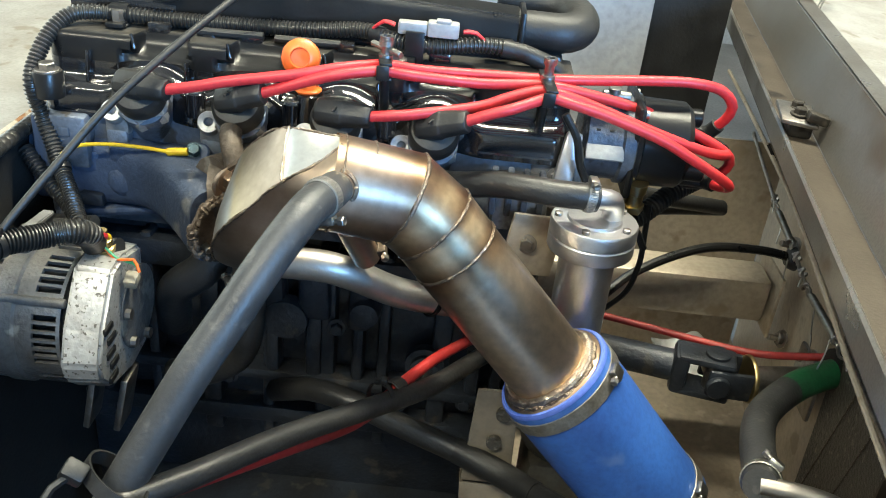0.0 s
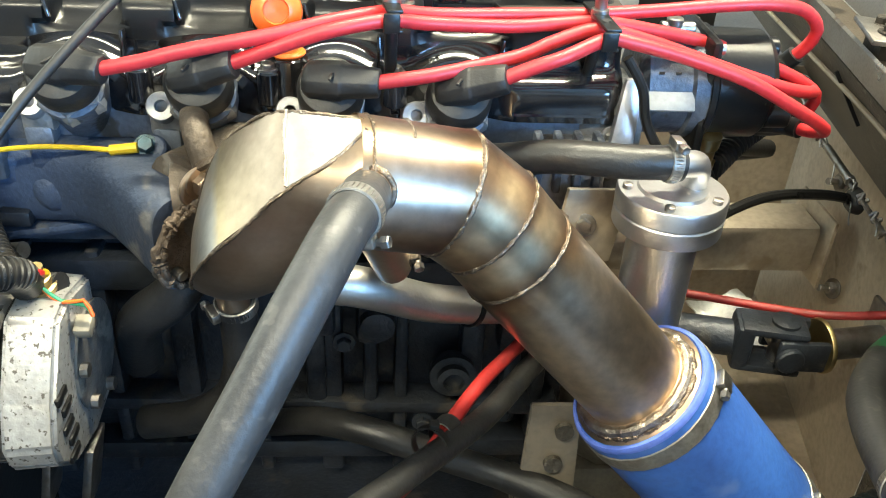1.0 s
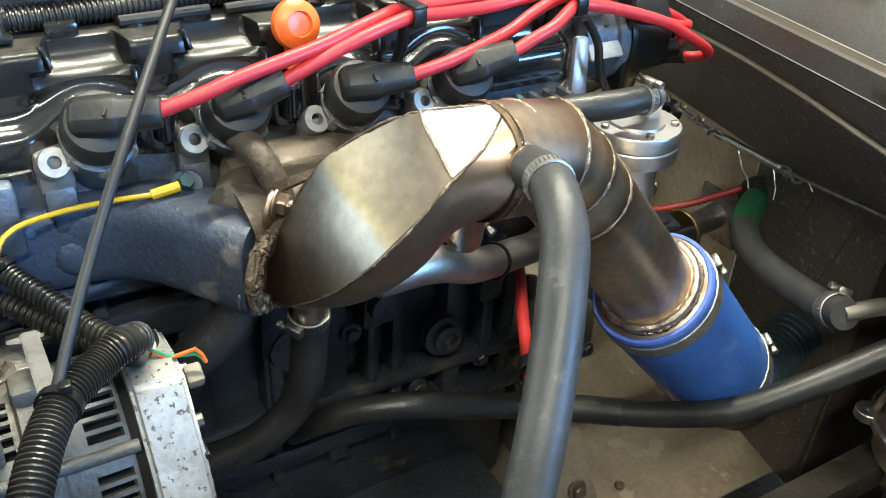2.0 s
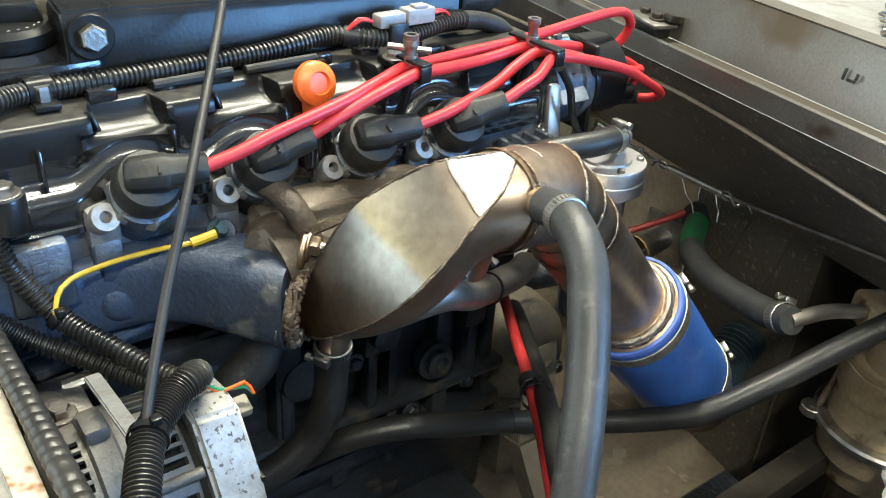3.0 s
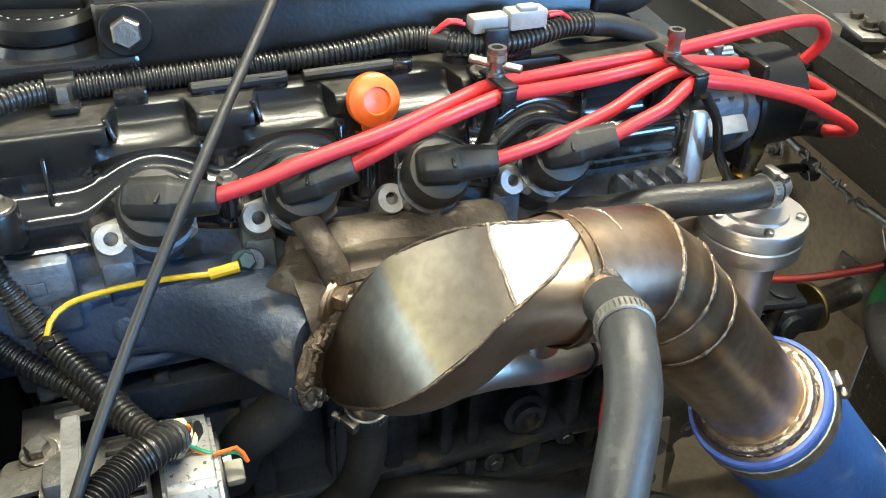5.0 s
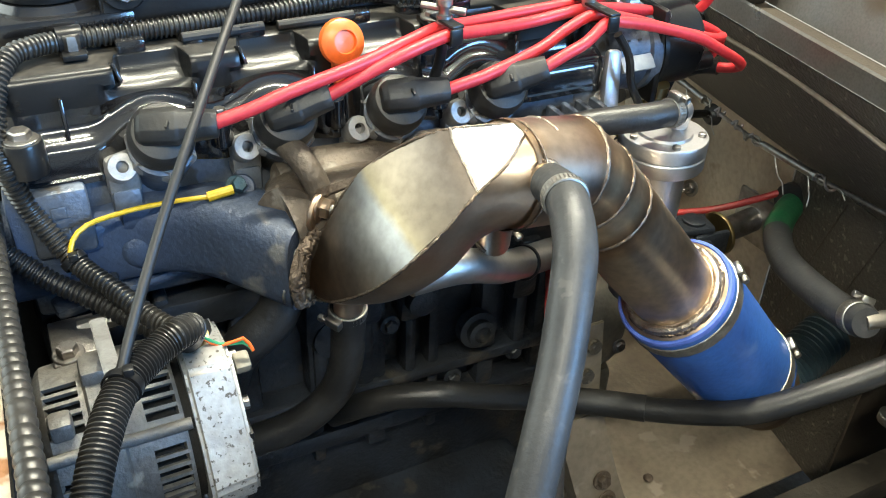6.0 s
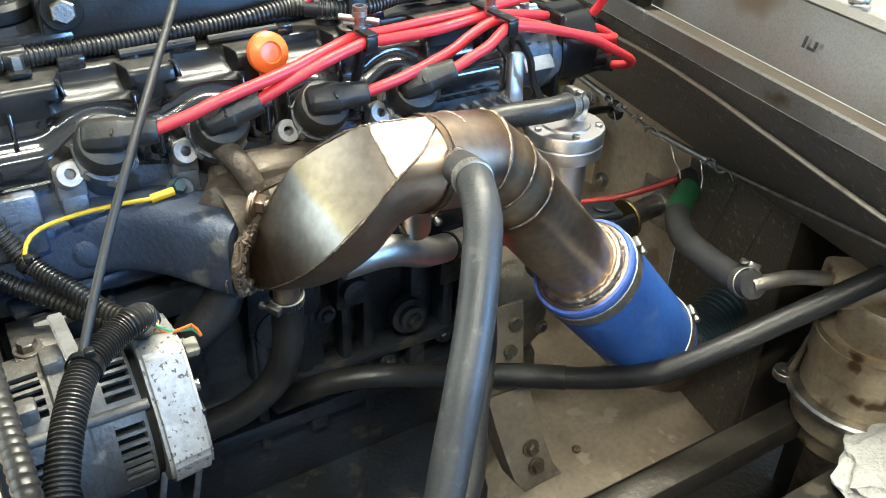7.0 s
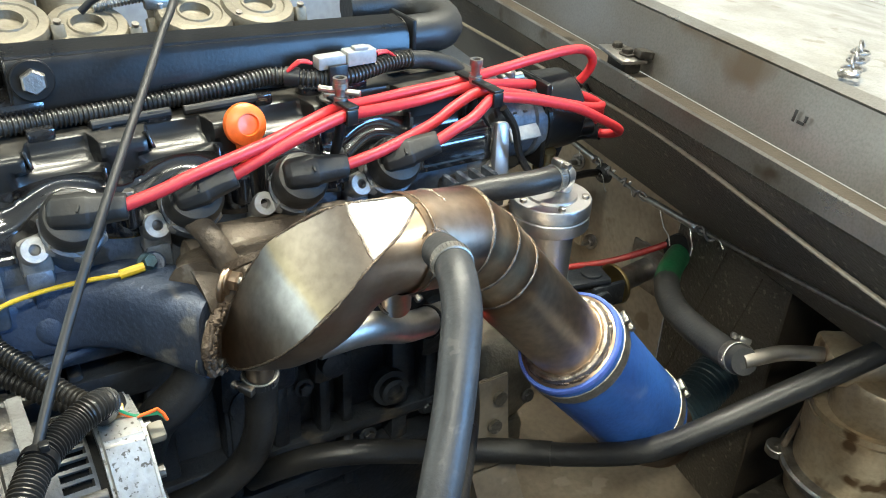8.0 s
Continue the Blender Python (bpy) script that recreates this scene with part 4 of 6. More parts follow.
def box_duct(stations_, seg=28):
    """A cast duct of rounded-box section: (centre, half height, half depth) along its run."""
    bm = bmesh.new()
    pts = smooth_path([c for c, h, d in stations_], 0.006)
    rings = []
    for i, p in enumerate(pts):
        f = i / (len(pts) - 1) * (len(stations_) - 1)
        k = min(int(f), len(stations_) - 2)
        hh = stations_[k][1] + (stations_[k + 1][1] - stations_[k][1]) * (f - k)
        hd = stations_[k][2] + (stations_[k + 1][2] - stations_[k][2]) * (f - k)
        a = (pts[min(i + 1, len(pts) - 1)] - pts[max(i - 1, 0)]).normalized()
        side = a.cross(Vector((0, 0, 1))).normalized()
        ring = []
        for j in range(seg):
            t = 2 * math.pi * j / seg
            c, n = math.cos(t), math.sin(t)
            ring.append(bm.verts.new(p + side * hd * math.copysign(abs(c) ** 0.55, c) + Vector((0, 0, 1)) * hh * math.copysign(abs(n) ** 0.55, n)))
        rings.append(ring)
    for p, q in zip(rings, rings[1:]):
        for j in range(seg):
            bm.faces.new((p[j], p[(j + 1) % seg], q[(j + 1) % seg], q[j]))
    bm.faces.new(rings[0])
    bm.faces.new(rings[-1])
    bmesh.ops.recalc_face_normals(bm, faces=bm.faces)
    return bm


part("log", box_duct([((-0.375, 0.730, 0.884), 0.037, 0.020), ((-0.32, 0.725, 0.885), 0.036, 0.021), ((-0.27, 0.716, 0.888), 0.033, 0.023), ((-0.238, 0.700, 0.889), 0.031, 0.025), ((-0.212, 0.676, 0.887), 0.032, 0.027), ((-0.193, 0.655, 0.883), 0.034, 0.028), ((-0.183, 0.645, 0.880), 0.034, 0.028)]), MANI, mani)
part("runner", tube([(-0.06, 0.70, 0.89), (-0.10, 0.675, 0.90), (-0.15, 0.665, 0.905), (-0.19, 0.662, 0.90)], 0.03, 20), IRON, mani)
part("runner", tube([(-0.172, 0.70, 0.90), (-0.178, 0.675, 0.91), (-0.19, 0.655, 0.912)], 0.024, 18), IRON, mani)
part("bracket_arm", tube([(-0.181, 0.69, 0.955), (-0.177, 0.664, 0.953), (-0.171, 0.652, 0.94), (-0.166, 0.647, 0.922)], 0.0092, 14), IRON, mani)
part("port_face", box((-0.115, 0.694, 0.912), (0.15, 0.036, 0.052), 0.014, (12, 0, -4)), IRON, mani, "heat-browned port face")
for x in (-0.155, -0.085):
    part("port_lump", lathe((x, 0.69, 0.915), (0, -0.8, 0.5), [(0.026, -0.01), (0.024, 0.008), (0.017, 0.014), (0.006, 0.016)], 22), IRON, mani)
part("dimple", lathe((-0.284, 0.6985, 0.884), (0.15, -1, 0.1), [(0.019, -0.006), (0.0165, -0.001), (0.013, 0.0022), (0.008, 0.0042), (0.003, 0.0049), (0.0001, 0.005)], 28), MANI, mani)
part("top_web", box((-0.255, 0.715, 0.908), (0.09, 0.03, 0.024), 0.007, (8, 3, 6)), MANI, mani)
part("cast_pad", box((-0.318, 0.7065, 0.898), (0.03, 0.012, 0.022), 0.004, (0, 0, 5)), MANI, mani)
part("lower_rib", box((-0.295, 0.712, 0.850), (0.12, 0.024, 0.009), 0.004, (0, -4, 8)), MANI, mani)
part("clip", box((-0.318, 0.701, 0.862), (0.022, 0.012, 0.012), 0.002), BLOCK, mani)
eb = thing("earth_bolt", (-0.213, 0.687, 0.928), "zinc bolt holding a yellow cable lug", "bolt")
hexbolt("bolt", (-0.217, 0.691, 0.924), (0.15, -0.75, 0.65), 0.0056, 0.009, TEAL_BOLT, eb)
part("collar", rod((-0.212, 0.70, 0.915), (-0.213, 0.69, 0.924), 0.0095), MANI, eb)

yw = thing("yellow_earth_cable", (-0.27, 0.68, 0.91), "thin yellow cable with a crimped yellow lug", "cable")
part("lug", tube([(-0.221, 0.685, 0.926), (-0.229, 0.685, 0.925), (-0.239, 0.6855, 0.9235)], 0.0036, 10, 0.004), YELLOW, yw)
part("cable", tube([(-0.237, 0.6855, 0.9235), (-0.264, 0.688, 0.924), (-0.294, 0.688, 0.9235), (-0.32, 0.687, 0.9195), (-0.331, 0.68, 0.914), (-0.335, 0.674, 0.905)], 0.0018, 8), YELLOW, yw)

# ---- welded plenum and pipe ----
plenum = thing("welded_plenum_pipe", (-0.05, 0.58, 0.8), "hand-welded heat-tinted steel plenum with a mitred elbow pipe", "welded pipe")
PIPE_R = 0.0358
ELBOW = [Vector(p) for p in ((-0.077, 0.560, 0.9715), (-0.0213, 0.5693, 0.9596), (0.0014, 0.5726, 0.9399), (0.0208, 0.5737, 0.9166), (0.113, 0.5785, 0.809))]
LOW = [(-0.181, 0.628, 0.857), (-0.177, 0.606, 0.868), (-0.170, 0.579, 0.890), (-0.163, 0.557, 0.911), (-0.149, 0.541, 0.935), (-0.125, 0.537, 0.959), (-0.107, 0.537, 0.978), (-0.086, 0.541, 0.990), (-0.066, 0.553, 1.0045)]
HIGH = [(-0.184, 0.645, 0.858), (-0.184, 0.645, 0.870), (-0.178, 0.637, 0.896), (-0.172, 0.630, 0.916), (-0.163, 0.621, 0.941), (-0.149, 0.609, 0.967), (-0.128, 0.590, 0.991), (-0.108, 0.573, 1.004), (-0.068, 0.562, 1.0055)]
DEEP = [(-0.176, 0.640, 0.850), (-0.168, 0.628, 0.852), (-0.156, 0.615, 0.857), (-0.143, 0.600, 0.865), (-0.127, 0.584, 0.879), (-0.108, 0.572, 0.898), (-0.093, 0.565, 0.918), (-0.080, 0.560, 0.928), (-0.066, 0.557, 0.932)]
SPAN = 40


def stations(pts, n):
    """n + 1 points, evenly by control index."""
    pts = [Vector(p) for p in pts]
    ext = [pts[0] * 2 - pts[1]] + pts + [pts[-1] * 2 - pts[-2]]
    out = []
    for k in range(n + 1):
        f = k / n * (len(pts) - 1)
        i = min(int(f), len(pts) - 2)
        t = f - i
        p0, p1, p2, p3 = ext[i:i + 4]
        out.append(0.5 * ((2 * p1) + (p2 - p0) * t + (2 * p0 - 5 * p1 + 4 * p2 - p3) * t * t + (3 * p1 - p0 - 3 * p2 + p3) * t ** 3))
    return out


lows, highs, deeps = stations(LOW, SPAN), stations(HIGH, SPAN), stations(DEEP, SPAN)


def lid_point(f, t, lift=0.0):
    """A point of the lid: f along the plenum, t from the front seam to the back seam."""
    i = min(int(f), SPAN - 1)
    k = f - i
    a, b, d = lows[i].lerp(lows[i + 1], k), highs[i].lerp(highs[i + 1], k), deeps[i].lerp(deeps[i + 1], k)
    out = ((a + b) / 2 - d).normalized()
    crease = max(0.0, 1 - abs(f - 21.5 - 2.8 * t) / 5.0) * 0.0016
    return a.lerp(b, t) + out * (crease + 0.0035 * math.sin(math.pi * min(1, f / SPAN * 1.05)) * math.sin(math.pi * t) + lift)


def cut(t):
    return 30.2 + 4.8 * t


def sheet(start, end, count, rows=10, lift=0.0):
    """The rolled lid between the two weld seams."""
    bm = bmesh.new()
    grid = [[bm.verts.new(lid_point(start(j / rows) + (end(j / rows) - start(j / rows)) * i / count, j / rows, lift)) for j in range(rows + 1)] for i in range(count + 1)]
    for p, q in zip(grid, grid[1:]):
        for j in range(rows):
            bm.faces.new((p[j], p[j + 1], q[j + 1], q[j]))
    bmesh.ops.remove_doubles(bm, verts=bm.verts, dist=1e-5)
    bmesh.ops.recalc_face_normals(bm, faces=bm.faces)
    bmesh.ops.solidify(bm, geom=bm.faces[:], thickness=0.0012)
    return bm


part("lid", sheet(lambda t: 0.0, cut, 30), STEEL_LID, plenum, "rolled steel lid with a faint fold")
part("patch", sheet(cut, lambda t: SPAN, 12, 10, 0.0004), STEEL_PATCH, plenum, "bright sanded triangular patch")
bm = bmesh.new()
grid = []
for i in range(SPAN + 1):
    a, b, d = lows[i], highs[i], deeps[i]
    c0 = a.lerp(d, 0.5) + (d - b) * 0.15 + (a - b) * 0.10
    c1 = b.lerp(d, 0.5) + (d - a) * 0.18 + (b - a) * 0.12
    ring = []
    for j in range(9):
        t = j / 8
        ring.append((1 - t) ** 2 * a + 2 * t * (1 - t) * c0 + t * t * d)
    for j in range(1, 9):
        t = j / 8
        ring.append((1 - t) ** 2 * d + 2 * t * (1 - t) * c1 + t * t * b)
    k = max(0.0, (i - 24) / (SPAN - 24))
    k = k * k * (3 - 2 * k)
    mid = Vector((ring[8].x, 0.5615, 0.970))
    t0, t1 = math.atan2(mid.y - a.y, a.z - mid.z), math.atan2(mid.y - b.y, b.z - mid.z) + 2 * math.pi
    loop = [mid + Vector((0, -math.sin(t0 + (t1 - t0) * j / 16), math.cos(t0 + (t1 - t0) * j / 16))) * 0.0356 for j in range(17)]
    loop[0], loop[16] = a.copy(), b.copy()
    grid.append([bm.verts.new(p.lerp(q, k)) for p, q in zip(ring, loop)])
for p, q in zip(grid, grid[1:]):
    for j in range(len(p) - 1):
        bm.faces.new((p[j], p[j + 1], q[j + 1], q[j]))
part("bowl", bm, STEEL_WARM, plenum, "brown heat-tinted steel bowl")
part("seam", seam([p - (highs[i * 4] - p).normalized() * 0.0005 for i, p in enumerate(lows[::4])], 0.0011, 11), WELD, plenum)
part("seam", seam(highs[::4], 0.0010, 12), WELD, plenum)
patch_edge = [lid_point(cut(k / 6), k / 6, 0.001) for k in range(7)]
part("seam", seam(patch_edge, 0.0010, 13), WELD_BRIGHT, plenum)


def mitre_tube(points, r, seg=40):
    """Straight pipe lengths joined at mitred planes; returns the rings."""
    n = len(points)
    rings, dirs = [], [(points[i + 1] - points[i]).normalized() for i in range(n - 1)]
    u, w, a = basis(dirs[0])
    ring = [points[0] + (u * math.cos(t) + w * math.sin(t)) * r for t in (2 * math.pi * k / seg for k in range(seg))]
    rings.append(ring)
    for i in range(1, n):
        d = dirs[i - 1]
        nrm = (d + dirs[i]).normalized() if i < n - 1 else d
        ring = [p + d * ((points[i] - p).dot(nrm) / d.dot(nrm)) for p in ring]
        rings.append(ring)
    return rings


rings = mitre_tube(ELBOW, PIPE_R)
ROOT = Vector(plenum.location)
BROWN, BRONZE, TAN, STRAW, BARE = (0.21, 0.13, 0.08), (0.41, 0.28, 0.175), (0.57, 0.42, 0.27), (0.63, 0.495, 0.34), (0.62, 0.51, 0.405)
TINTS = (
    ((0.0, BRONZE), (0.3, (0.42, 0.32, 0.25)), (0.62, (0.36, 0.27, 0.21)), (0.85, (0.27, 0.185, 0.14)), (1.0, BROWN)),
    ((0.0, (0.26, 0.17, 0.11)), (0.16, BRONZE), (0.45, TAN), (0.8, BRONZE), (1.0, BROWN)),
    ((0.0, (0.26, 0.17, 0.11)), (0.2, TAN), (0.5, STRAW), (0.78, BRONZE), (1.0, (0.15, 0.095, 0.062))),
    ((0.0, BROWN), (0.06, BRONZE), (0.15, (0.47, 0.38, 0.29)), (0.4, BARE), (0.8, BARE), (0.9, STRAW), (0.96, TAN), (1.0, BROWN)),
)
for k in range(4):
    axis = (ELBOW[k + 1] - ELBOW[k]).normalized()
    m = heat_tinted("pipe_heat_tint", axis, axis.dot(ELBOW[k] - ROOT), axis.dot(ELBOW[k + 1] - ROOT), TINTS[k], 0.34, 0.012)
    bm = bmesh.new()
    p = [bm.verts.new(c) for c in rings[k]]
    rows = [p]
    cuts = 6
    for j in range(1, cuts + 1):
        rows.append([bm.verts.new(c.lerp(e, j / cuts)) for c, e in zip(rings[k], rings[k + 1])])
    for a, b in zip(rows, rows[1:]):
        for i in range(40):
            bm.faces.new((a[i], a[(i + 1) % 40], b[(i + 1) % 40], b[i]))
    part("pipe_section", bm, m, plenum)
for k in range(1, 4):
    part("weld_ring", seam([ELBOW[k] + (c - ELBOW[k]) * 0.982 for c in rings[k] + rings[k][:1]], 0.00165, 20 + k), WELD, plenum)
part("weld_ring", seam([c + Vector((0.006, 0, -0.001)) for c in rings[0][3:] + rings[0][:4]], 0.0008, 32), WELD, plenum)
PDIR = (ELBOW[4] - ELBOW[3]).normalized()
END = ELBOW[4]
part("end_ring", lathe(END - PDIR * 0.0105, PDIR, [(PIPE_R - 0.001, 0), (0.038, 0.002), (0.0425, 0.0065), (0.0462, 0.0085), (0.0462, 0.06), (0.042, 0.06), (0.042, 0.02)], 44), STEEL_WARM, plenum, "brown end collar of the pipe")
part("weld_ring", bead(END - PDIR * 0.0062, PDIR, 0.0386, 0.0040, seed=41, vary=0.24, lumps=0.4), WELD_BRIGHT, plenum, "thick bright weld round the pipe end")
part("weld_ring", bead(END - PDIR * 0.0028, PDIR, 0.0412, 0.0027, seed=43, vary=0.5, lumps=1.2), WELD, plenum, "brown outer run of weld")
part("weld_ring", seam([c.lerp(e, 0.42) for c, e in zip(rings[0], rings[1])][-9:] + [c.lerp(e, 0.42) for c, e in zip(rings[0], rings[1])][:3], 0.0009, 36), WELD_BRIGHT, plenum)
part("weld_seam", seam([rings[0][34].lerp(rings[1][34], k / 8) for k in range(4, 9)], 0.0009, 37), WELD_BRIGHT, plenum)
# hose stub and outlet nipple
part("stub", rod((-0.062, 0.545, 0.978), (-0.067, 0.507, 0.987), 0.0105, 20), STEEL_WARM, plenum)
part("weld_ring", bead((-0.0635, 0.532, 0.981), (-0.005, -0.038, 0.009), 0.0112, 0.002, seed=42), WELD, plenum)
part("nipple", rod((-0.158, 0.628, 0.856), (-0.156, 0.636, 0.815), 0.011, 18), STEEL_WARM, plenum)
part("nipple", rod((-0.063, 0.583, 0.926), (-0.05, 0.606, 0.884), 0.0118, 18), STEEL_WARM, plenum)
# flange
FN = Vector((0.72, -0.66, -0.1)).normalized()
FC = Vector((-0.183, 0.6455, 0.880))
part("flange", lathe(FC, FN, [(0.029, 0), (0.0295, 0.002), (0.029, 0.006)], 40, squash=0.9), RUSTY, plenum, "rough rusty welded flange")
part("flange_ear", lathe((-0.1755, 0.643, 0.921), FN, [(0.0135, 0), (0.0142, 0.001), (0.0142, 0.0035), (0.013, 0.0045)], 28), STEEL_WARM, plenum, "bare steel bolt ear")
part("flange_ear", lathe((-0.197, 0.654, 0.852), FN, [(0.0095, 0), (0.010, 0.004), (0.009, 0.005)], 16), RUSTY, plenum)
for s in range(2):
    part("weld_ring", bead(FC + FN * (0.007 + 0.002 * s), FN, 0.0325 - 0.0025 * s, 0.0027, 0, 360, seed=50 + s, lumps=2.4, vary=0.6), RUSTY, plenum)
part("gusset", slab([(-0.172, 0.634, 0.937), (-0.145, 0.60, 0.966), (-0.150, 0.612, 0.962), (-0.175, 0.645, 0.936)], 0.003), RUSTY, plenum)
for at in ((-0.172, 0.639, 0.926), (-0.187, 0.648, 0.851), (-0.2042, 0.6450, 0.8965), (-0.1994, 0.6360, 0.8656)):
    b = thing("flange_bolt", at, "plated bolt with nut in the rusty flange", "bolt", "flange bolts")
    hexbolt("nut", at, FN, 0.0078, 0.008, STEEL_WARM if at[2] > 0.92 else CLAMP, b)
    part("stud", rod(at, tuple(Vector(at) + FN * 0.018), 0.004, 10), CLAMP, b)

# ---- blue silicone hose ----
BDIR = Vector((0.649, -0.01, -0.761)).normalized()
B0 = END - PDIR * 0.001
blue = thing("blue_silicone_hose", (0.2, 0.585, 0.66), "bright blue silicone coupling hose on the steel pipe", "hose")
part("sleeve", lathe(B0, BDIR, [(0.0445, 0.001), (0.0495, 0.0), (0.0505, 0.003), (0.0505, 0.05), (0.050, 0.12), (0.0505, 0.177), (0.046, 0.178)], 48), BLUE, blue)
part("edge", lathe(B0, BDIR, [(0.0468, 0.0015), (0.0475, -0.0006), (0.0496, -0.0006), (0.0507, 0.0012), (0.0507, 0.0036)], 48), BLUE_EDGE, blue, "pale blue cut edge")
hose_clamp(B0 + BDIR * 0.0155, BDIR, 0.0508, (0.7, -0.35, 0.5), 0.013, "steel worm-drive clamp round the blue hose", threads=0)
hose_clamp(B0 + BDIR * 0.163, BDIR, 0.0508, (0.75, -0.4, 0.5), 0.013, "steel worm-drive clamp round the blue hose", threads=0)
solo("lower_pipe", lathe(B0 + BDIR * 0.165, BDIR, [(0.043, 0), (0.043, 0.05), (0.036, 0.058), (0.036, 0.075)], 36), STEEL_WARM, "stained steel pipe under the blue hose", "pipe")
solo("corrugated_duct", ridged([B0 + BDIR * 0.225, B0 + BDIR * 0.24 + Vector((0.03, 0.01, 0.0)), (0.345, 0.603, 0.630), (0.39, 0.612, 0.642)], 0.028, 0.008, 20), TEAL_DUCT, "black corrugated duct behind the blue hose", "duct")

# ---- plug leads ----
def lead(tower, tip, path, dist):
    """Boot cap, elbow and a red cable ending in a distributor boot."""
    t = thing("spark_plug_lead", tower, "red silicone ignition lead with black rubber boots", "ignition lead", "ignition leads")
    tower, tip = Vector(tower), Vector(tip)
    tilt = PLUG_TILT
    part("plug_cap", lathe(tower - tilt * 0.02, tilt, [(0.0195, -0.004), (0.0218, -0.002), (0.0222, 0.004), (0.0218, 0.0115), (0.0195, 0.0158), (0.012, 0.0182), (0.006, 0.0188)], 36), RUBBER, t, "round black rubber plug cap")
    d = (tip - tower - tilt * 0.005).normalized()
    back = tower + tilt * 0.003 - d * 0.017
    u, w, a = basis(d, tilt)
    bm = bmesh.new()
    rows = []
    length = (tip - back).length
    for s, hw, hh in ((0, 0.0085, 0.006), (0.08, 0.0112, 0.0095), (0.5, 0.0122, 0.0102), (0.54, 0.0108, 0.0095), (0.85, 0.0094, 0.0086), (1.0, 0.0086, 0.0078)):
        c = back.lerp(tip, s)
        rows.append([bm.verts.new(c + w * hw * x + u * hh * y) for x, y in ((-1, -0.5), (-1, 0.5), (-0.5, 1), (0.5, 1), (1, 0.5), (1, -0.5), (0.5, -1), (-0.5, -1))])
    for p, q in zip(rows, rows[1:]):
        for k in range(8):
            bm.faces.new((p[k], p[(k + 1) % 8], q[(k + 1) % 8], q[k]))
    bm.faces.new(rows[0])
    bm.faces.new(rows[-1])
    bmesh.ops.recalc_face_normals(bm, faces=bm.faces)
    bmesh.ops.bevel(bm, geom=bm.edges[:], offset=0.0006, segments=1, affect="EDGES")
    boot = part("boot", bm, RUBBER, t, "faceted black rubber boot")
    part("boot_rib", box(tuple(back.lerp(tip, 0.42) + u * 0.0095), (0.002, 0.019, 0.002), 0.0006, (0, 0, math.degrees(math.atan2(d.y, d.x)))), RUBBER, boot)
    part("cable", tube([tip - d * 0.004] + path + [dist], 0.0047, 14), RED, t)
    dd = (Vector(dist) - Vector(path[-1])).normalized()
    part("distributor_boot", tube([Vector(dist) - dd * 0.004, Vector(dist) + dd * 0.008, Vector(dist) + dd * 0.012 + Vector((-0.008, 0, 0)), Vector(dist) + dd * 0.012 + Vector((-0.022, 0, 0))], 0.0072, 12, 0.004), RUBBER, t, "black rubber distributor boot")


lead((PLUG_X[0], 0.681, 0.983), (-0.229, 0.667, 0.987), [(-0.205, 0.668, 0.993), (-0.181, 0.670, 0.999), (-0.126, 0.676, 1.009), (-0.090, 0.684, 1.016), (-0.055, 0.699, 1.018), (-0.022, 0.715, 1.012), (0.028, 0.726, 1.010), (0.082, 0.729, 1.011), (0.128, 0.737, 1.012), (0.176, 0.740, 1.016), (0.217, 0.744, 1.017), (0.246, 0.752, 1.010), (0.260, 0.757, 0.995), (0.258, 0.763, 0.98)], (0.252, 0.768, 0.970))
lead((PLUG_X[1], 0.681, 0.980), (-0.15, 0.671, 0.992), [(-0.116, 0.673, 1.005), (-0.088, 0.674, 1.014), (-0.054, 0.683, 1.018), (-0.03, 0.694, 1.013), (0.028, 0.711, 1.007), (0.082, 0.715, 1.010), (0.123, 0.724, 1.003), (0.172, 0.735, 0.991), (0.212, 0.737, 0.978), (0.246, 0.739, 0.964), (0.264, 0.741, 0.952), (0.265, 0.744, 0.940)], (0.258, 0.746, 0.931))
lead((PLUG_X[2], 0.680, 0.977), (-0.06, 0.671, 0.981), [(-0.04, 0.673, 0.984), (-0.017, 0.677, 0.987), (0.030, 0.690, 0.994), (0.055, 0.696, 1.003), (0.083, 0.700, 1.010), (0.12, 0.705, 1.001), (0.163, 0.711, 0.986), (0.205, 0.716, 0.972), (0.238, 0.722, 0.962), (0.258, 0.733, 0.957)], (0.256, 0.748, 0.956))
lead((PLUG_X[3], 0.680, 0.975), (0.021, 0.666, 0.988), [(0.038, 0.667, 0.996), (0.056, 0.669, 1.002), (0.085, 0.684, 1.009), (0.102, 0.684, 1.007), (0.140, 0.687, 0.997), (0.187, 0.689, 0.981), (0.22, 0.692, 0.964), (0.248, 0.696, 0.948), (0.258, 0.703, 0.939), (0.254, 0.713, 0.934)], (0.247, 0.724, 0.932))


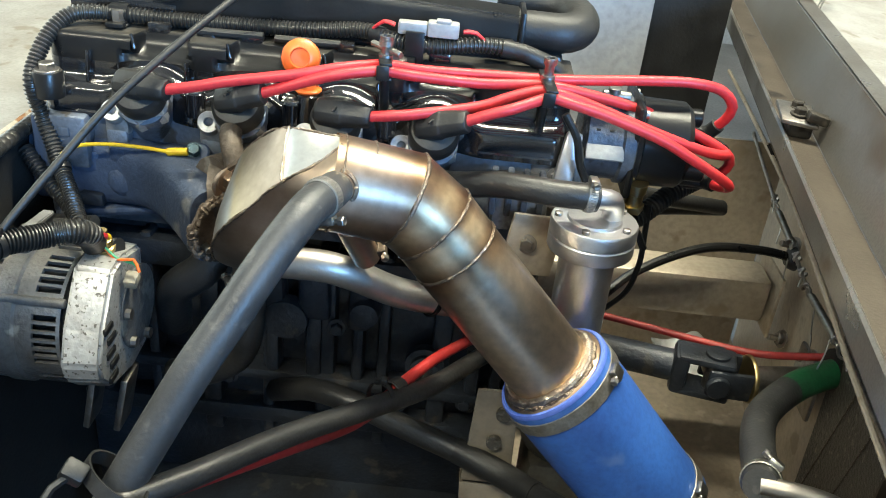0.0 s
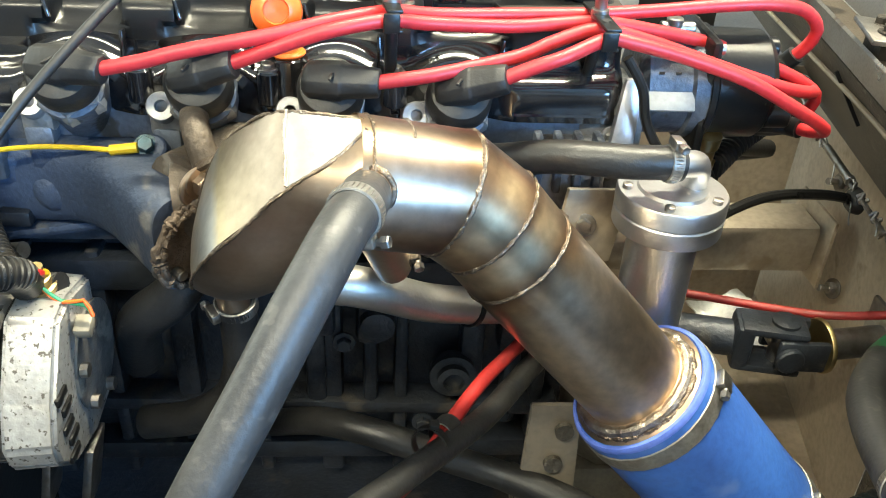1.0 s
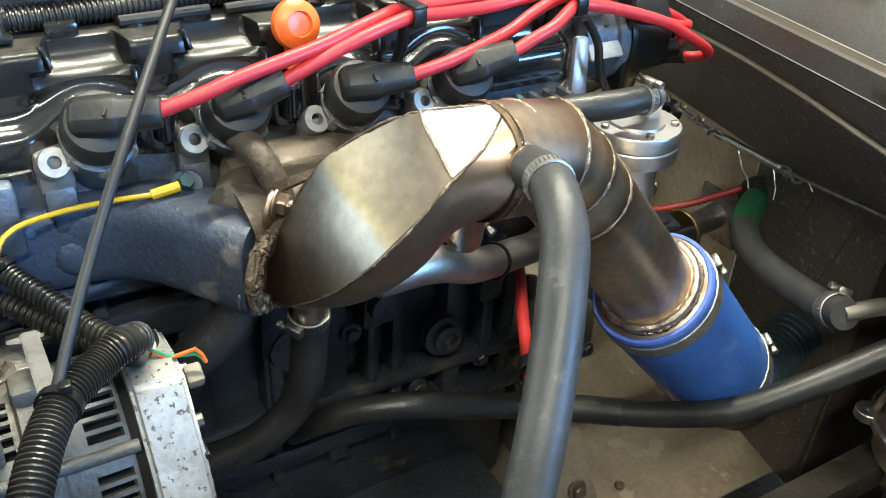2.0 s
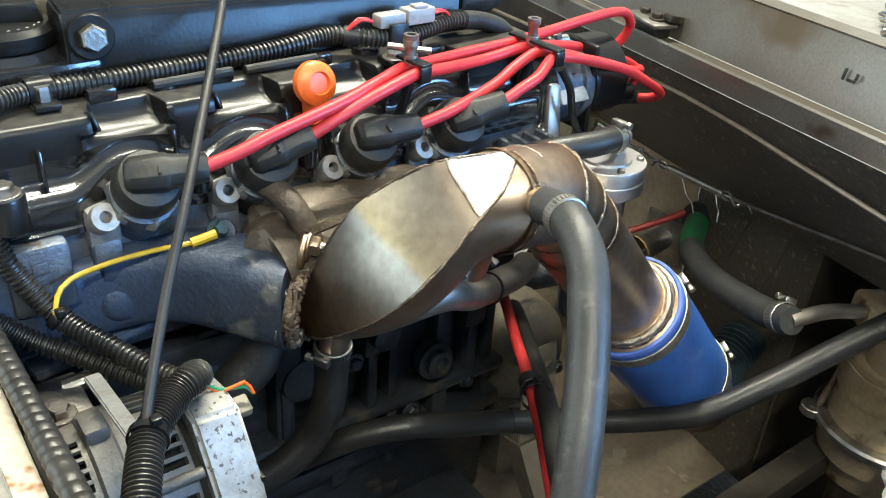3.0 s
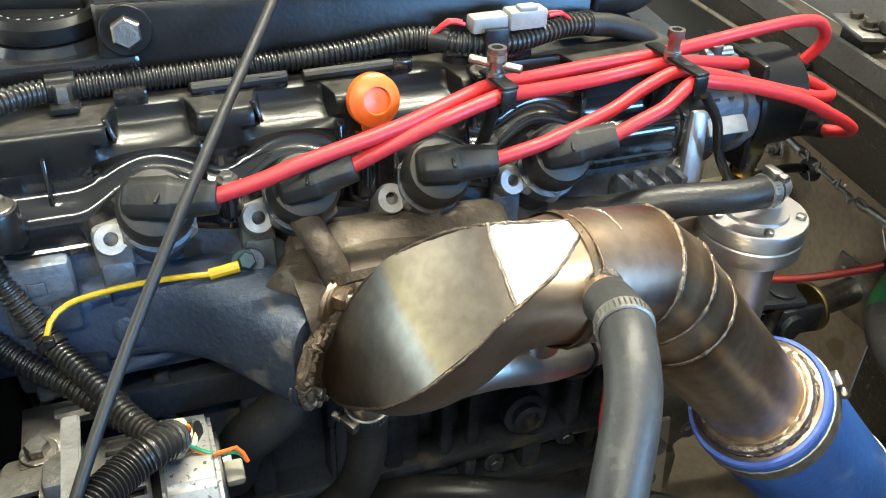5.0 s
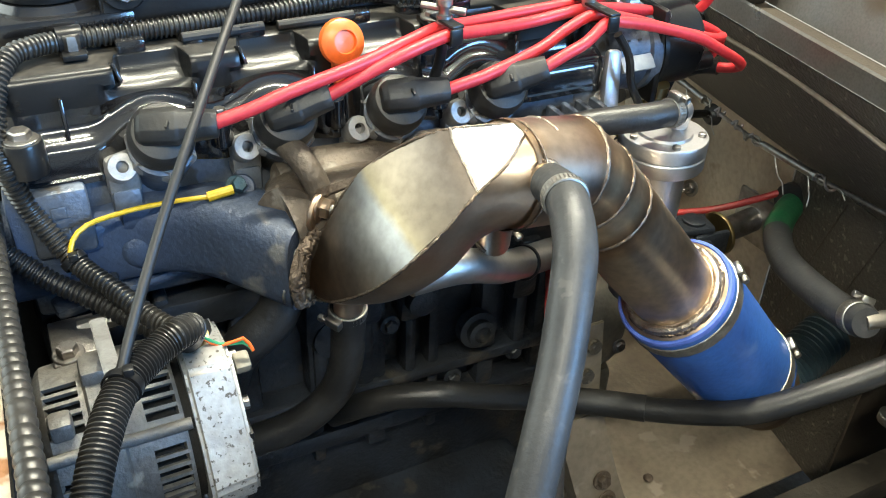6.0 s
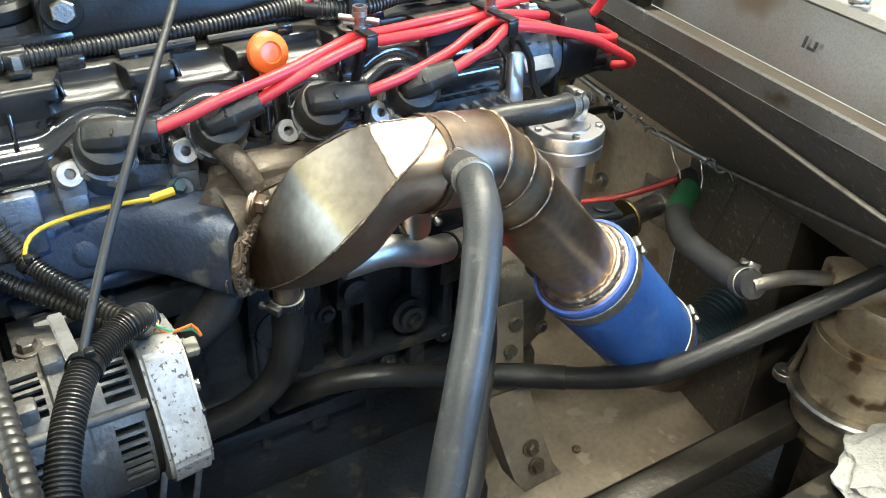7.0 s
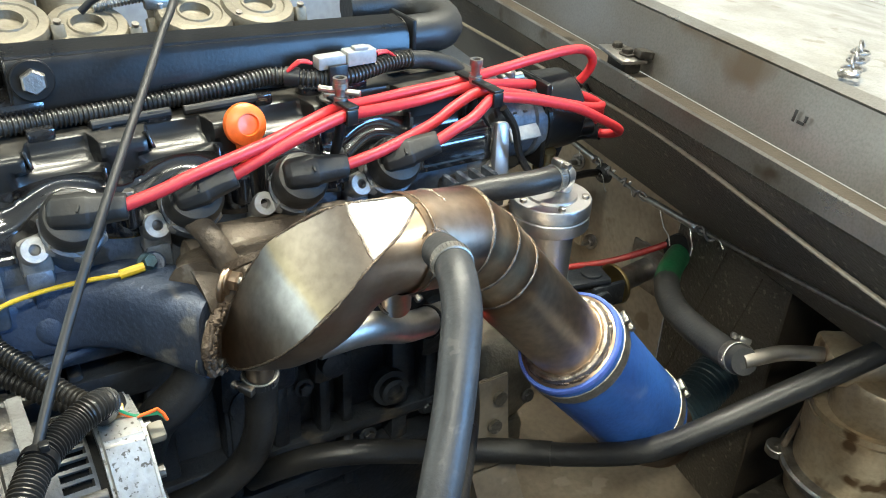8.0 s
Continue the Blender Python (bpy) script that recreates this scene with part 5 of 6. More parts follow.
def lead_clip(name, x, y0, y1, z, post_y, turn):
    t = thing(name, (x, (y0 + y1) / 2, z), "black steel clip that holds the red leads", "lead clip")
    part("top_bar", box((x, (y0 + y1) / 2, z + 0.0065), (0.0105, y1 - y0 + 0.014, 0.0028), 0.001, (0, 0, turn)), PLASTIC, t)
    part("bottom_bar", box((x, (y0 + y1) / 2, z - 0.0065), (0.011, y1 - y0 + 0.012, 0.0025), 0.001, (0, 0, turn)), PLASTIC, t)
    part("front_bend", box((x, y0 - 0.008, z), (0.0105, 0.0028, 0.0125), 0.001, (0, 0, turn)), PLASTIC, t)
    part("post", lathe((x, post_y, z + 0.004), (0, 0, 1), [(0.006, 0), (0.006, 0.006), (0.0042, 0.0065), (0.0042, 0.014), (0.0058, 0.0165), (0.0058, 0.0215), (0.0035, 0.0215), (0.0035, 0.016), (0.0001, 0.016)], 18), BOLT, t)
    part("stand", tube([(x, post_y, z - 0.006), (x, post_y + 0.004, z - 0.025), (x, post_y + 0.016, z - 0.05)], 0.0042, 12), PLASTIC, t)
    return t


lc = lead_clip("lead_clip", -0.053, 0.683, 0.700, 1.0185, 0.696, 8)
part("wing_bar", rod((-0.066, 0.708, 1.0335), (-0.040, 0.687, 1.0315), 0.0028, 10), CLAMP, lc)
part("ring", lathe((-0.053, 0.696, 1.036), (0, 0, 1), [(0.0062, 0), (0.0062, 0.004), (0.004, 0.004), (0.004, 0.0)], 20, caps=False), CLAMP, lc)
lc2 = lead_clip("lead_clip", 0.085, 0.684, 0.729, 1.01, 0.712, 4)
part("hole_mark", lathe((0.085, 0.693, 1.0182), (0, 0, 1), [(0.0035, 0), (0.003, 0.0006)], 16), RUBBER, lc2)

# ---- orange dipstick ----
dip = thing("dipstick", (-0.121, 0.729, 0.95), "orange plastic dipstick handle in a black tube", "dipstick")
od = Vector((0.06, -0.9, 0.3)).normalized()
part("handle", lathe(Vector((-0.127, 0.71, 1.013)) - od * 0.008, od, [(0.010, 0), (0.0152, 0.002), (0.0168, 0.006), (0.0162, 0.011), (0.0112, 0.0155), (0.0085, 0.016), (0.0078, 0.013), (0.0001, 0.012)], 32), ORANGE, dip)
part("neck", tube([(-0.126, 0.716, 1.002), (-0.124, 0.718, 0.99), (-0.122, 0.72, 0.975)], 0.0085, 12), ORANGE, dip)
part("stop", rod((-0.122, 0.72, 0.984), (-0.122, 0.72, 0.98), 0.012), ORANGE, dip)
part("guide_tube", rod((-0.121, 0.712, 0.945), (-0.122, 0.719, 0.978), 0.0125), COVER, dip)

# ---- distributor ----
ds = thing("distributor", (0.18, 0.752, 0.90), "black ignition distributor on a cast aluminium body", "distributor")
part("body", lathe((0.125, 0.752, 0.955), (1, 0, 0), [(0.03, 0), (0.038, 0.004), (0.038, 0.035), (0.041, 0.037), (0.041, 0.048)], 36), HEAD_ALU, ds, "cast aluminium distributor body")
cap_part = part("cap", lathe((0.173, 0.752, 0.955), (1, 0, 0), [(0.043, 0), (0.0435, 0.004), (0.041, 0.006), (0.04, 0.045), (0.036, 0.05), (0.02, 0.053)], 36), PLASTIC, ds)
part("cap_flange", box((0.172, 0.752, 0.955), (0.008, 0.078, 0.088), 0.004), PLASTIC, ds)
for dy, dz in ((-0.03, 0.036), (-0.03, -0.036), (0.03, 0.036)):
    part("cap_screw", lathe((0.175, 0.752 + dy, 0.955 + dz), (1, 0, 0), [(0.004, 0), (0.004, 0.004)], 12), CLAMP, cap_part)
for dy, dz in ((0.016, 0.022), (-0.008, -0.015), (-0.004, 0.01), (-0.028, -0.014)):
    part("cap_tower", rod((0.22, 0.752 + dy, 0.955 + dz), (0.238, 0.752 + dy, 0.955 + dz), 0.0085), PLASTIC, cap_part)
plate_part = part("label_plate", box((0.145, 0.722, 0.968), (0.034, 0.004, 0.046), 0.001, (-38, 0, 0)), GREY_PLUG, ds)
part("label_print", merge(*[box((0.137 + 0.006 * i, 0.7185, 0.974 - 0.006 * (i % 2)), (0.004, 0.0008, 0.002), 0.0001, (-38, 0, 0)) for i in range(4)]), PLASTIC, plate_part)
part("white_bracket", box((0.112, 0.703, 0.944), (0.019, 0.010, 0.060), 0.004, (-14, 8, 0), 0.8), ALU_CLEAN, ds, "pale aluminium bracket")
part("top_screw", merge(rod((0.14, 0.75, 0.996), (0.165, 0.75, 0.996), 0.005), rod((0.15, 0.75, 0.99), (0.15, 0.75, 1.004), 0.006)), CLAMP, ds)
end = thing("head_end_casting", (0.11, 0.72, 0.86), "rough aluminium housing at the head end", "casting")
part("housing", box((0.105, 0.745, 0.915), (0.05, 0.07, 0.085), 0.008), ALU, end)
part("step", box((0.075, 0.70, 0.905), (0.05, 0.03, 0.05), 0.006), ALU, end)
for k in range(4):
    part("fin", box((0.05 + 0.014 * k, 0.69, 0.918), (0.006, 0.022, 0.04), 0.002), HEAD_ALU, end)
hexbolt("bolt", (0.105, 0.705, 0.93), (0, -1, 0.2), 0.006, 0.006, BOLT, end)
hexbolt("bolt", (0.105, 0.705, 0.905), (0, -1, 0.2), 0.006, 0.006, BOLT, end)
part("brass_stub", lathe((0.133, 0.70, 0.895), (0, -0.3, 1), [(0.009, 0), (0.009, 0.012), (0.006, 0.012), (0.006, 0.004), (0.0001, 0.004)], 20), BRASS, end)
sens = thing("brass_fitting", (0.182, 0.724, 0.90), "small brass hose fitting", "fitting")
part("barrel", lathe((0.182, 0.726, 0.898), (0, -0.2, 1), [(0.008, 0), (0.008, 0.018), (0.0095, 0.02), (0.0095, 0.03), (0.004, 0.031)], 16), BRASS, sens)
part("hexagon", lathe((0.182, 0.726, 0.897), (0, -0.2, 1), [(0.011, 0), (0.011, 0.007)], 6), BRASS, sens)
solo("sensor_cable", tube([(0.102, 0.69, 0.995), (0.115, 0.688, 0.975), (0.122, 0.688, 0.95), (0.138, 0.69, 0.925), (0.16, 0.70, 0.905), (0.185, 0.71, 0.885), (0.2, 0.72, 0.86)], 0.0036, 10), PLASTIC, "thin black sensor cable beside the distributor", "cable")
solo("corrugated_branch_loom", ridged([(0.15, 0.72, 0.87), (0.19, 0.74, 0.88), (0.23, 0.77, 0.90), (0.27, 0.80, 0.91)], 0.010, 0.004, 14), RUBBER, "black corrugated loom under the distributor", "cable loom")
solo("black_stay", tube([(0.20, 0.80, 0.88), (0.26, 0.86, 0.85), (0.33, 0.92, 0.82)], 0.009, 12), RUBBER, "black wrapped stay behind the distributor", "stay")
solo("black_stay", tube([(0.19, 0.84, 0.84), (0.26, 0.88, 0.83), (0.335, 0.925, 0.815)], 0.007, 12), RUBBER, "thin black stay behind the distributor", "stay")
solo("hanging_black_cable", tube([(0.2, 0.735, 0.9), (0.205, 0.745, 0.86), (0.21, 0.76, 0.82), (0.205, 0.77, 0.78), (0.18, 0.775, 0.745), (0.16, 0.77, 0.725)], 0.003, 8), PLASTIC, "thin black cable hanging by the catch can", "cable")
solo("grommet_cable", tube([(0.16, 0.74, 0.77), (0.22, 0.80, 0.79), (0.30, 0.85, 0.80), (0.37, 0.87, 0.795), (0.417, 0.872, 0.787)], 0.0052, 10), PLASTIC, "black cable through the side sheet", "cable")
solo("rubber_grommet", lathe((0.408, 0.872, 0.787), (1, 0.1, 0), [(0.008, -0.006), (0.012, -0.002), (0.014, 0.004)], 20), RUBBER, "black rubber grommet in the side sheet", "grommet")

# ---- catch can ----
can = thing("catch_can", (0.137, 0.653, 0.75), "bare aluminium cylinder can with a bolted lid", "catch can")
part("body", lathe((0.137, 0.653, 0.75), (0, 0, 1), [(0.022, 0), (0.0245, 0.003), (0.0245, 0.14), (0.028, 0.145)], 40), ALU_CLEAN, can)
part("lower_flange", lathe((0.137, 0.653, 0.889), (0, 0, 1), [(0.03, 0), (0.037, 0.002), (0.0375, 0.003), (0.0375, 0.014), (0.0365, 0.015)], 44), ALU_CLEAN, can)
can_lid = part("lid", lathe((0.137, 0.653, 0.9045), (0, 0, 1), [(0.0365, 0), (0.0375, 0.001), (0.0375, 0.012), (0.0365, 0.0135), (0.024, 0.0137), (0.023, 0.016), (0.0001, 0.016)], 44), ALU_CLEAN, can)
for k in range(5):
    a = math.radians(250 + 72 * k)
    part("screw", lathe((0.137 + 0.031 * math.cos(a), 0.653 + 0.031 * math.sin(a), 0.918), (0, 0, 1), [(0.0035, 0), (0.0035, 0.003), (0.0025, 0.0035)], 12), BOLT, can_lid)
part("elbow", tube([(0.151, 0.656, 0.916), (0.151, 0.654, 0.928), (0.147, 0.648, 0.9385), (0.137, 0.640, 0.943), (0.122, 0.636, 0.945)], 0.0092, 16, 0.004), ALU_CLEAN, can)
part("can_bracket", box((0.09, 0.675, 0.875), (0.05, 0.004, 0.06), 0.001, (0, 8, 15)), CHASSIS, can)
hexbolt("bracket_bolt", (0.085, 0.671, 0.878), (-0.2, -1, 0.1), 0.006, 0.005, BOLT, can)
brh = thing("breather_hose", (0.06, 0.65, 0.92), "short black rubber hose into the catch can", "hose")
part("hose", tube([(0.132, 0.638, 0.9445), (0.118, 0.636, 0.946), (0.10, 0.636, 0.946), (0.075, 0.642, 0.945), (0.05, 0.652, 0.941), (0.02, 0.668, 0.93), (-0.005, 0.69, 0.92)], 0.0112, 16), HOSE_DARK, brh)
part("end_cuff", lathe((0.1335, 0.638, 0.9443), (-1, -0.1, 0.1), [(0.0098, 0), (0.0115, 0.0008), (0.0117, 0.005), (0.0112, 0.0056)], 24, caps=False), RUBBER, brh, "cut rubber end")
hose_clamp((0.126, 0.637, 0.945), (1, 0.1, -0.1), 0.0113, (0.1, 0, 1), 0.008)

# ---- large grey hose and its companions ----
gbh = thing("grey_breather_hose", (-0.12, 0.43, 0.7), "long grey rubber hose curving down from the plenum", "hose")
part("hose", tube([(-0.066, 0.522, 0.984), (-0.068, 0.505, 0.9875), (-0.075, 0.486, 0.988), (-0.085, 0.463, 0.979), (-0.098, 0.444, 0.961), (-0.113, 0.425, 0.937), (-0.131, 0.406, 0.909), (-0.148, 0.390, 0.878), (-0.165, 0.374, 0.846), (-0.18, 0.362, 0.815), (-0.2, 0.35, 0.775), (-0.24, 0.34, 0.70)], 0.0125, 22), HOSE, gbh)
part("printed_marks", merge(*[rod((-0.0925 - 0.0045 * k, 0.4365 - 0.0055 * k, 0.962 - 0.0068 * k), (-0.0935 - 0.0045 * k, 0.4350 - 0.0055 * k, 0.9605 - 0.0068 * k), 0.0011, 6) for k in range(7)]), GREY_PLUG, gbh, "row of pale printed marks")
hose_clamp((-0.0705, 0.4985, 0.9882), (-0.3, -0.95, 0.08), 0.0127, (0.3, 0.1, -0.9), 0.0085)
bch = thing("black_cable_hose", (0, 0.5, 0.75), "black rubber hose tied to a red cable", "hose")
part("hose", tube([(0.08, 0.69, 0.752), (0.058, 0.655, 0.762), (0.014, 0.585, 0.776), (-0.028, 0.527, 0.796), (-0.085, 0.455, 0.82), (-0.13, 0.395, 0.835), (-0.175, 0.352, 0.84), (-0.22, 0.32, 0.835)], 0.0085, 16), HOSE_DARK, bch)
part("tape_band", lathe((-0.012, 0.565, 0.787), (-0.034, -0.055, 0.013), [(0.0086, 0), (0.0093, 0.0005), (0.0093, 0.014), (0.0086, 0.0145)], 18, caps=False), RUBBER, bch)
solo("red_battery_cable", tube([(0.075, 0.705, 0.768), (0.045, 0.658, 0.777), (0.015, 0.6125, 0.785), (-0.01, 0.57, 0.788), (-0.042, 0.517, 0.786), (-0.094, 0.45, 0.806), (-0.125, 0.412, 0.818), (-0.178, 0.36, 0.828), (-0.22, 0.33, 0.824)], 0.0052, 12), RED_DIRTY, "red battery cable beside a black hose", "cable")
big_tie = thing("hose_tie", (-0.168, 0.365, 0.85), "wide grey nylon tie round two rubber hoses", "cable tie")
TD = Vector((-0.5, -0.4, -0.75)).normalized()
part("strap", lathe(Vector((-0.168, 0.365, 0.853)) - TD * 0.0045, TD, [(0.0225, 0), (0.0243, 0), (0.0243, 0.009), (0.0225, 0.009)], 28, squash=0.8, caps=False), RUBBER, big_tie)
part("head", box((-0.186, 0.354, 0.868), (0.014, 0.012, 0.012), 0.002, (20, 30, 0)), RUBBER, big_tie)
part("tail", tube([(-0.186, 0.352, 0.868), (-0.194, 0.342, 0.866), (-0.198, 0.333, 0.858)], 0.0024, 6), RUBBER, big_tie)
cable_tie((-0.026, 0.541, 0.794), (-0.5, -0.8, 0.2), 0.012, (0, 0, 1))
lrh = thing("lower_radiator_hose", (0.1, 0.55, 0.62), "long black rubber hose across the engine bay", "hose")
part("hose", tube([(-0.15, 0.71, 0.65), (-0.105, 0.678, 0.682), (-0.06, 0.655, 0.69), (-0.012, 0.648, 0.674), (0.04, 0.638, 0.66), (0.09, 0.615, 0.655), (0.135, 0.57, 0.667), (0.18, 0.52, 0.694), (0.235, 0.49, 0.727), (0.293, 0.47, 0.754), (0.355, 0.445, 0.787), (0.42, 0.42, 0.822), (0.5, 0.39, 0.86)], 0.0118, 20), HOSE_DARK, lrh)
part("joint_sleeve", tube([(0.045, 0.637, 0.6595), (0.09, 0.615, 0.655), (0.12, 0.586, 0.6615)], 0.0128, 20), RUBBER, lrh, "overlapping black joint sleeve")
oh = thing("outlet_hose", (-0.157, 0.635, 0.70), "black rubber hose under the plenum", "hose")
part("hose", tube([(-0.157, 0.632, 0.836), (-0.156, 0.637, 0.81), (-0.158, 0.64, 0.775), (-0.17, 0.645, 0.74), (-0.20, 0.65, 0.715), (-0.24, 0.66, 0.70)], 0.0135, 18), HOSE_DARK, oh)
part("end_cuff", lathe((-0.157, 0.632, 0.838), (0.05, 0.2, -1), [(0.0115, 0), (0.0139, 0.0008), (0.0141, 0.006), (0.0136, 0.0065)], 24, caps=False), RUBBER, oh, "cut rubber end")
hose_clamp((-0.1565, 0.634, 0.834), (0.05, 0.2, -1), 0.0137, (-0.8, -0.5, 0), 0.009)
solo("inner_pipe", tube([(-0.19, 0.67, 0.85), (-0.205, 0.665, 0.82), (-0.235, 0.67, 0.79), (-0.245, 0.69, 0.74)], 0.017, 18), HOSE_DARK, "dark pipe below the manifold flange", "pipe")
sp = thing("silver_water_pipe", (-0.02, 0.64, 0.8), "dull silver water pipe behind the plenum", "pipe")
part("tube", tube([(-0.12, 0.605, 0.872), (-0.085, 0.605, 0.872), (-0.06, 0.612, 0.862), (-0.03, 0.63, 0.84), (0.0, 0.645, 0.826), (0.035, 0.66, 0.815), (0.07, 0.68, 0.80), (0.10, 0.70, 0.79)], 0.0135, 20), DULL_PIPE, sp)
part("band", lathe((0.004, 0.647, 0.824), (0.75, 0.45, -0.35), [(0.0137, 0), (0.0155, 0.0005), (0.0155, 0.004), (0.0137, 0.0045)], 28, caps=False), PLASTIC, sp)
hose_clamp((-0.052, 0.606, 0.890), (0.3, 0.5, -0.85), 0.0121, (0.9, 0.2, 0), 0.008, "dull stained clamp on the plenum outlet", RUSTY, 0)

# ---- green hose, red cable, canister ----
gh = thing("heater_hose", (0.36, 0.62, 0.72), "dusty grey rubber hose with a green end", "hose")
part("grey_length", tube([(0.37, 0.698, 0.728), (0.345, 0.67, 0.732), (0.322, 0.635, 0.739), (0.305, 0.59, 0.747), (0.292, 0.54, 0.757), (0.279, 0.509, 0.772)], 0.0152, 20, 0.006, lambda i, n: 1.0 if i < n - 1 else 0.9), HOSE, gh)
part("green_length", tube([(0.449, 0.737, 0.733), (0.426, 0.734, 0.73), (0.392, 0.715, 0.729), (0.37, 0.698, 0.728)], 0.0152, 20), GREEN_HOSE, gh, "dark green oily end of the hose")
hose_clamp((0.2855, 0.5235, 0.7650), (-0.3, -0.6, 0.35), 0.0153, (0.2, -0.3, 1), 0.014)
solo("hose_grommet", lathe((0.425, 0.735, 0.732), (1, 0.2, 0), [(0.016, 0), (0.024, 0.003), (0.024, 0.012)], 24), RUBBER, "black grommet round the hose in the side sheet", "grommet")
solo("red_cable", tube([(0.16, 0.86, 0.70), (0.24, 0.845, 0.695), (0.357, 0.80, 0.702), (0.41, 0.765, 0.727), (0.437, 0.75, 0.742)], 0.0042, 12), RED_DIRTY, "dirty dark red cable through the side sheet", "cable")
pot = thing("strainer_pot", (0.385, 0.44, 0.58), "stained steel pot with a clamped rim and hose elbow", "canister")
PC = Vector((0.405, 0.437, 0.595))
part("body", lathe(PC, (0, 0, 1), [(0.05, 0), (0.061, 0.003), (0.061, 0.118), (0.0625, 0.119), (0.0625, 0.126), (0.0585, 0.126), (0.058, 0.116), (0.044, 0.114), (0.0435, 0.158), (0.040, 0.163), (0.02, 0.165)], 56), CAN_BROWN, pot)
part("rim", lathe(PC + Vector((0, 0, 0.034)), (0, 0, 1), [(0.0615, 0), (0.072, 0.001), (0.0745, 0.004), (0.0745, 0.009), (0.072, 0.012), (0.0615, 0.0125)], 56), CLAMP, pot, "pressed steel rim ring")
part("shoulder_ring", lathe(PC + Vector((0, 0, 0.085)), (0, 0, 1), [(0.0612, 0), (0.0632, 0.001), (0.0632, 0.032), (0.0612, 0.033)], 56), CAN_BROWN, pot, "paler band round the shoulder")
part("rim_ear", lathe((0.358, 0.495, 0.630), (0, 0, 1), [(0.012, 0), (0.013, 0.001), (0.013, 0.009), (0.012, 0.010), (0.005, 0.010), (0.005, 0.004), (0.0001, 0.004)], 20), CLAMP, pot, "bolt ear of the rim")
part("ear_stud", rod((0.362, 0.492, 0.64), (0.372, 0.486, 0.70), 0.0035, 10), RUSTY, pot)
part("elbow_block", box((0.392, 0.462, 0.765), (0.075, 0.055, 0.034), 0.007, (0, 0, -33)), CAN_BROWN, pot)
part("inlet", tube([(0.281, 0.512, 0.770), (0.297, 0.506, 0.773), (0.325, 0.4985, 0.773), (0.362, 0.482, 0.769)], 0.0078, 16), DULL_PIPE, pot)
part("base", lathe(PC - Vector((0, 0, 0.03)), (0, 0, 1), [(0.045, 0), (0.05, 0.004), (0.05, 0.03)], 40), CAN_BROWN, pot)
part("stand", rod((0.405, 0.437, 0.30), (0.405, 0.437, 0.57), 0.03), RUSTY, pot)
hose_clamp((0.41, 0.424, 0.817), (0.9, -0.35, 0.5), 0.0128, (0, 0, 1), 0.009)
rnd = random.Random(9)
bm = bmesh.new()
bmesh.ops.create_icosphere(bm, subdivisions=4, radius=1)
for v in bm.verts:
    n = noise.noise(v.co * 2.2) * 0.3 + noise.noise(v.co * 9) * 0.12 + rnd.uniform(-0.02, 0.02)
    v.co = Vector((0.365 + v.co.x * 0.085 * (1 + n), 0.34 + v.co.y * 0.055 * (1 + n), 0.635 + v.co.z * 0.02 * (1 + n)))
solo("fleece_cloth", bm, CLOTH, "crumpled white fleece cloth by the pot", "cloth")
solo("cloth_shelf", slab([(0.2, 0.24, 0.618), (0.5, 0.24, 0.618), (0.5, 0.385, 0.618), (0.2, 0.385, 0.618)], 0.003), STRUT, "steel shelf in front of the pot", "shelf", kind="structure")

# ---- steering joint ----
uj = thing("steering_joint", (0.33, 0.78, 0.66), "black steering shaft with a universal joint", "steering joint")
part("shaft", rod((0.17, 0.83, 0.67), (0.295, 0.785, 0.682), 0.018, 20), BLOCK, uj)
for dz in (-0.021, 0.021):
    part("fork_arm", box((0.312, 0.778, 0.684 + dz), (0.062, 0.036, 0.009), 0.004, (0, 0, -12)), BLOCK, uj)
part("fork_root", box((0.287, 0.785, 0.683), (0.018, 0.04, 0.05), 0.006, (0, 0, -12)), BLOCK, uj)
part("cross_pin", merge(rod((0.322, 0.776, 0.657), (0.322, 0.776, 0.711), 0.0095, 18), rod((0.322, 0.748, 0.684), (0.322, 0.804, 0.684), 0.0095, 18)), BOLT, uj, "worn steel cross pin")
part("bearing_cup", lathe((0.322, 0.776, 0.7085), (0, 0, 1), [(0.0135, 0), (0.0135, 0.004), (0.011, 0.0052), (0.0001, 0.0046)], 22), BLOCK, uj)
part("bearing_cup", rod((0.322, 0.754, 0.684), (0.322, 0.747, 0.684), 0.0135, 20), BLOCK, uj)
for dy in (-0.019, 0.019):
    part("fork_arm", box((0.337, 0.776 + dy, 0.684), (0.05, 0.008, 0.034), 0.004, (0, 0, -4)), BLOCK, uj)
part("brass_washer", lathe((0.357, 0.772, 0.685), (1, 0.1, 0), [(0.026, 0), (0.027, 0.002), (0.027, 0.004)], 28), BRASS, uj)
part("rear_shaft", rod((0.36, 0.772, 0.685), (0.445, 0.78, 0.688), 0.015), BOLT, uj)
part("wall_plate", box((0.424, 0.777, 0.687), (0.006, 0.065, 0.065), 0.003), BOLT, uj)
bm = bmesh.new()
bmesh.ops.create_grid(bm, x_segments=16, y_segments=8, size=1)
for v in bm.verts:
    x, y = v.co.x, v.co.y
    v.co = Vector((0.345 + 0.05 * x, 0.905 + 0.03 * y + 0.008 * math.sin(5 * x), 0.612 + 0.012 * y + 0.012 * math.sin(4 * x + 2 * y) + 0.005 * noise.noise(Vector((x * 4, y * 4, 0)))))
bmesh.ops.solidify(bm, geom=bm.faces[:], thickness=0.0025)
solo("plastic_wrap", bm, WHITE, "crumpled white plastic behind the steering joint", "plastic")

# ---- engine mount plate ----
mp = thing("mount_plate", (0.085, 0.61, 0.5), "bent bare steel mounting plate with bolt holes", "bracket")
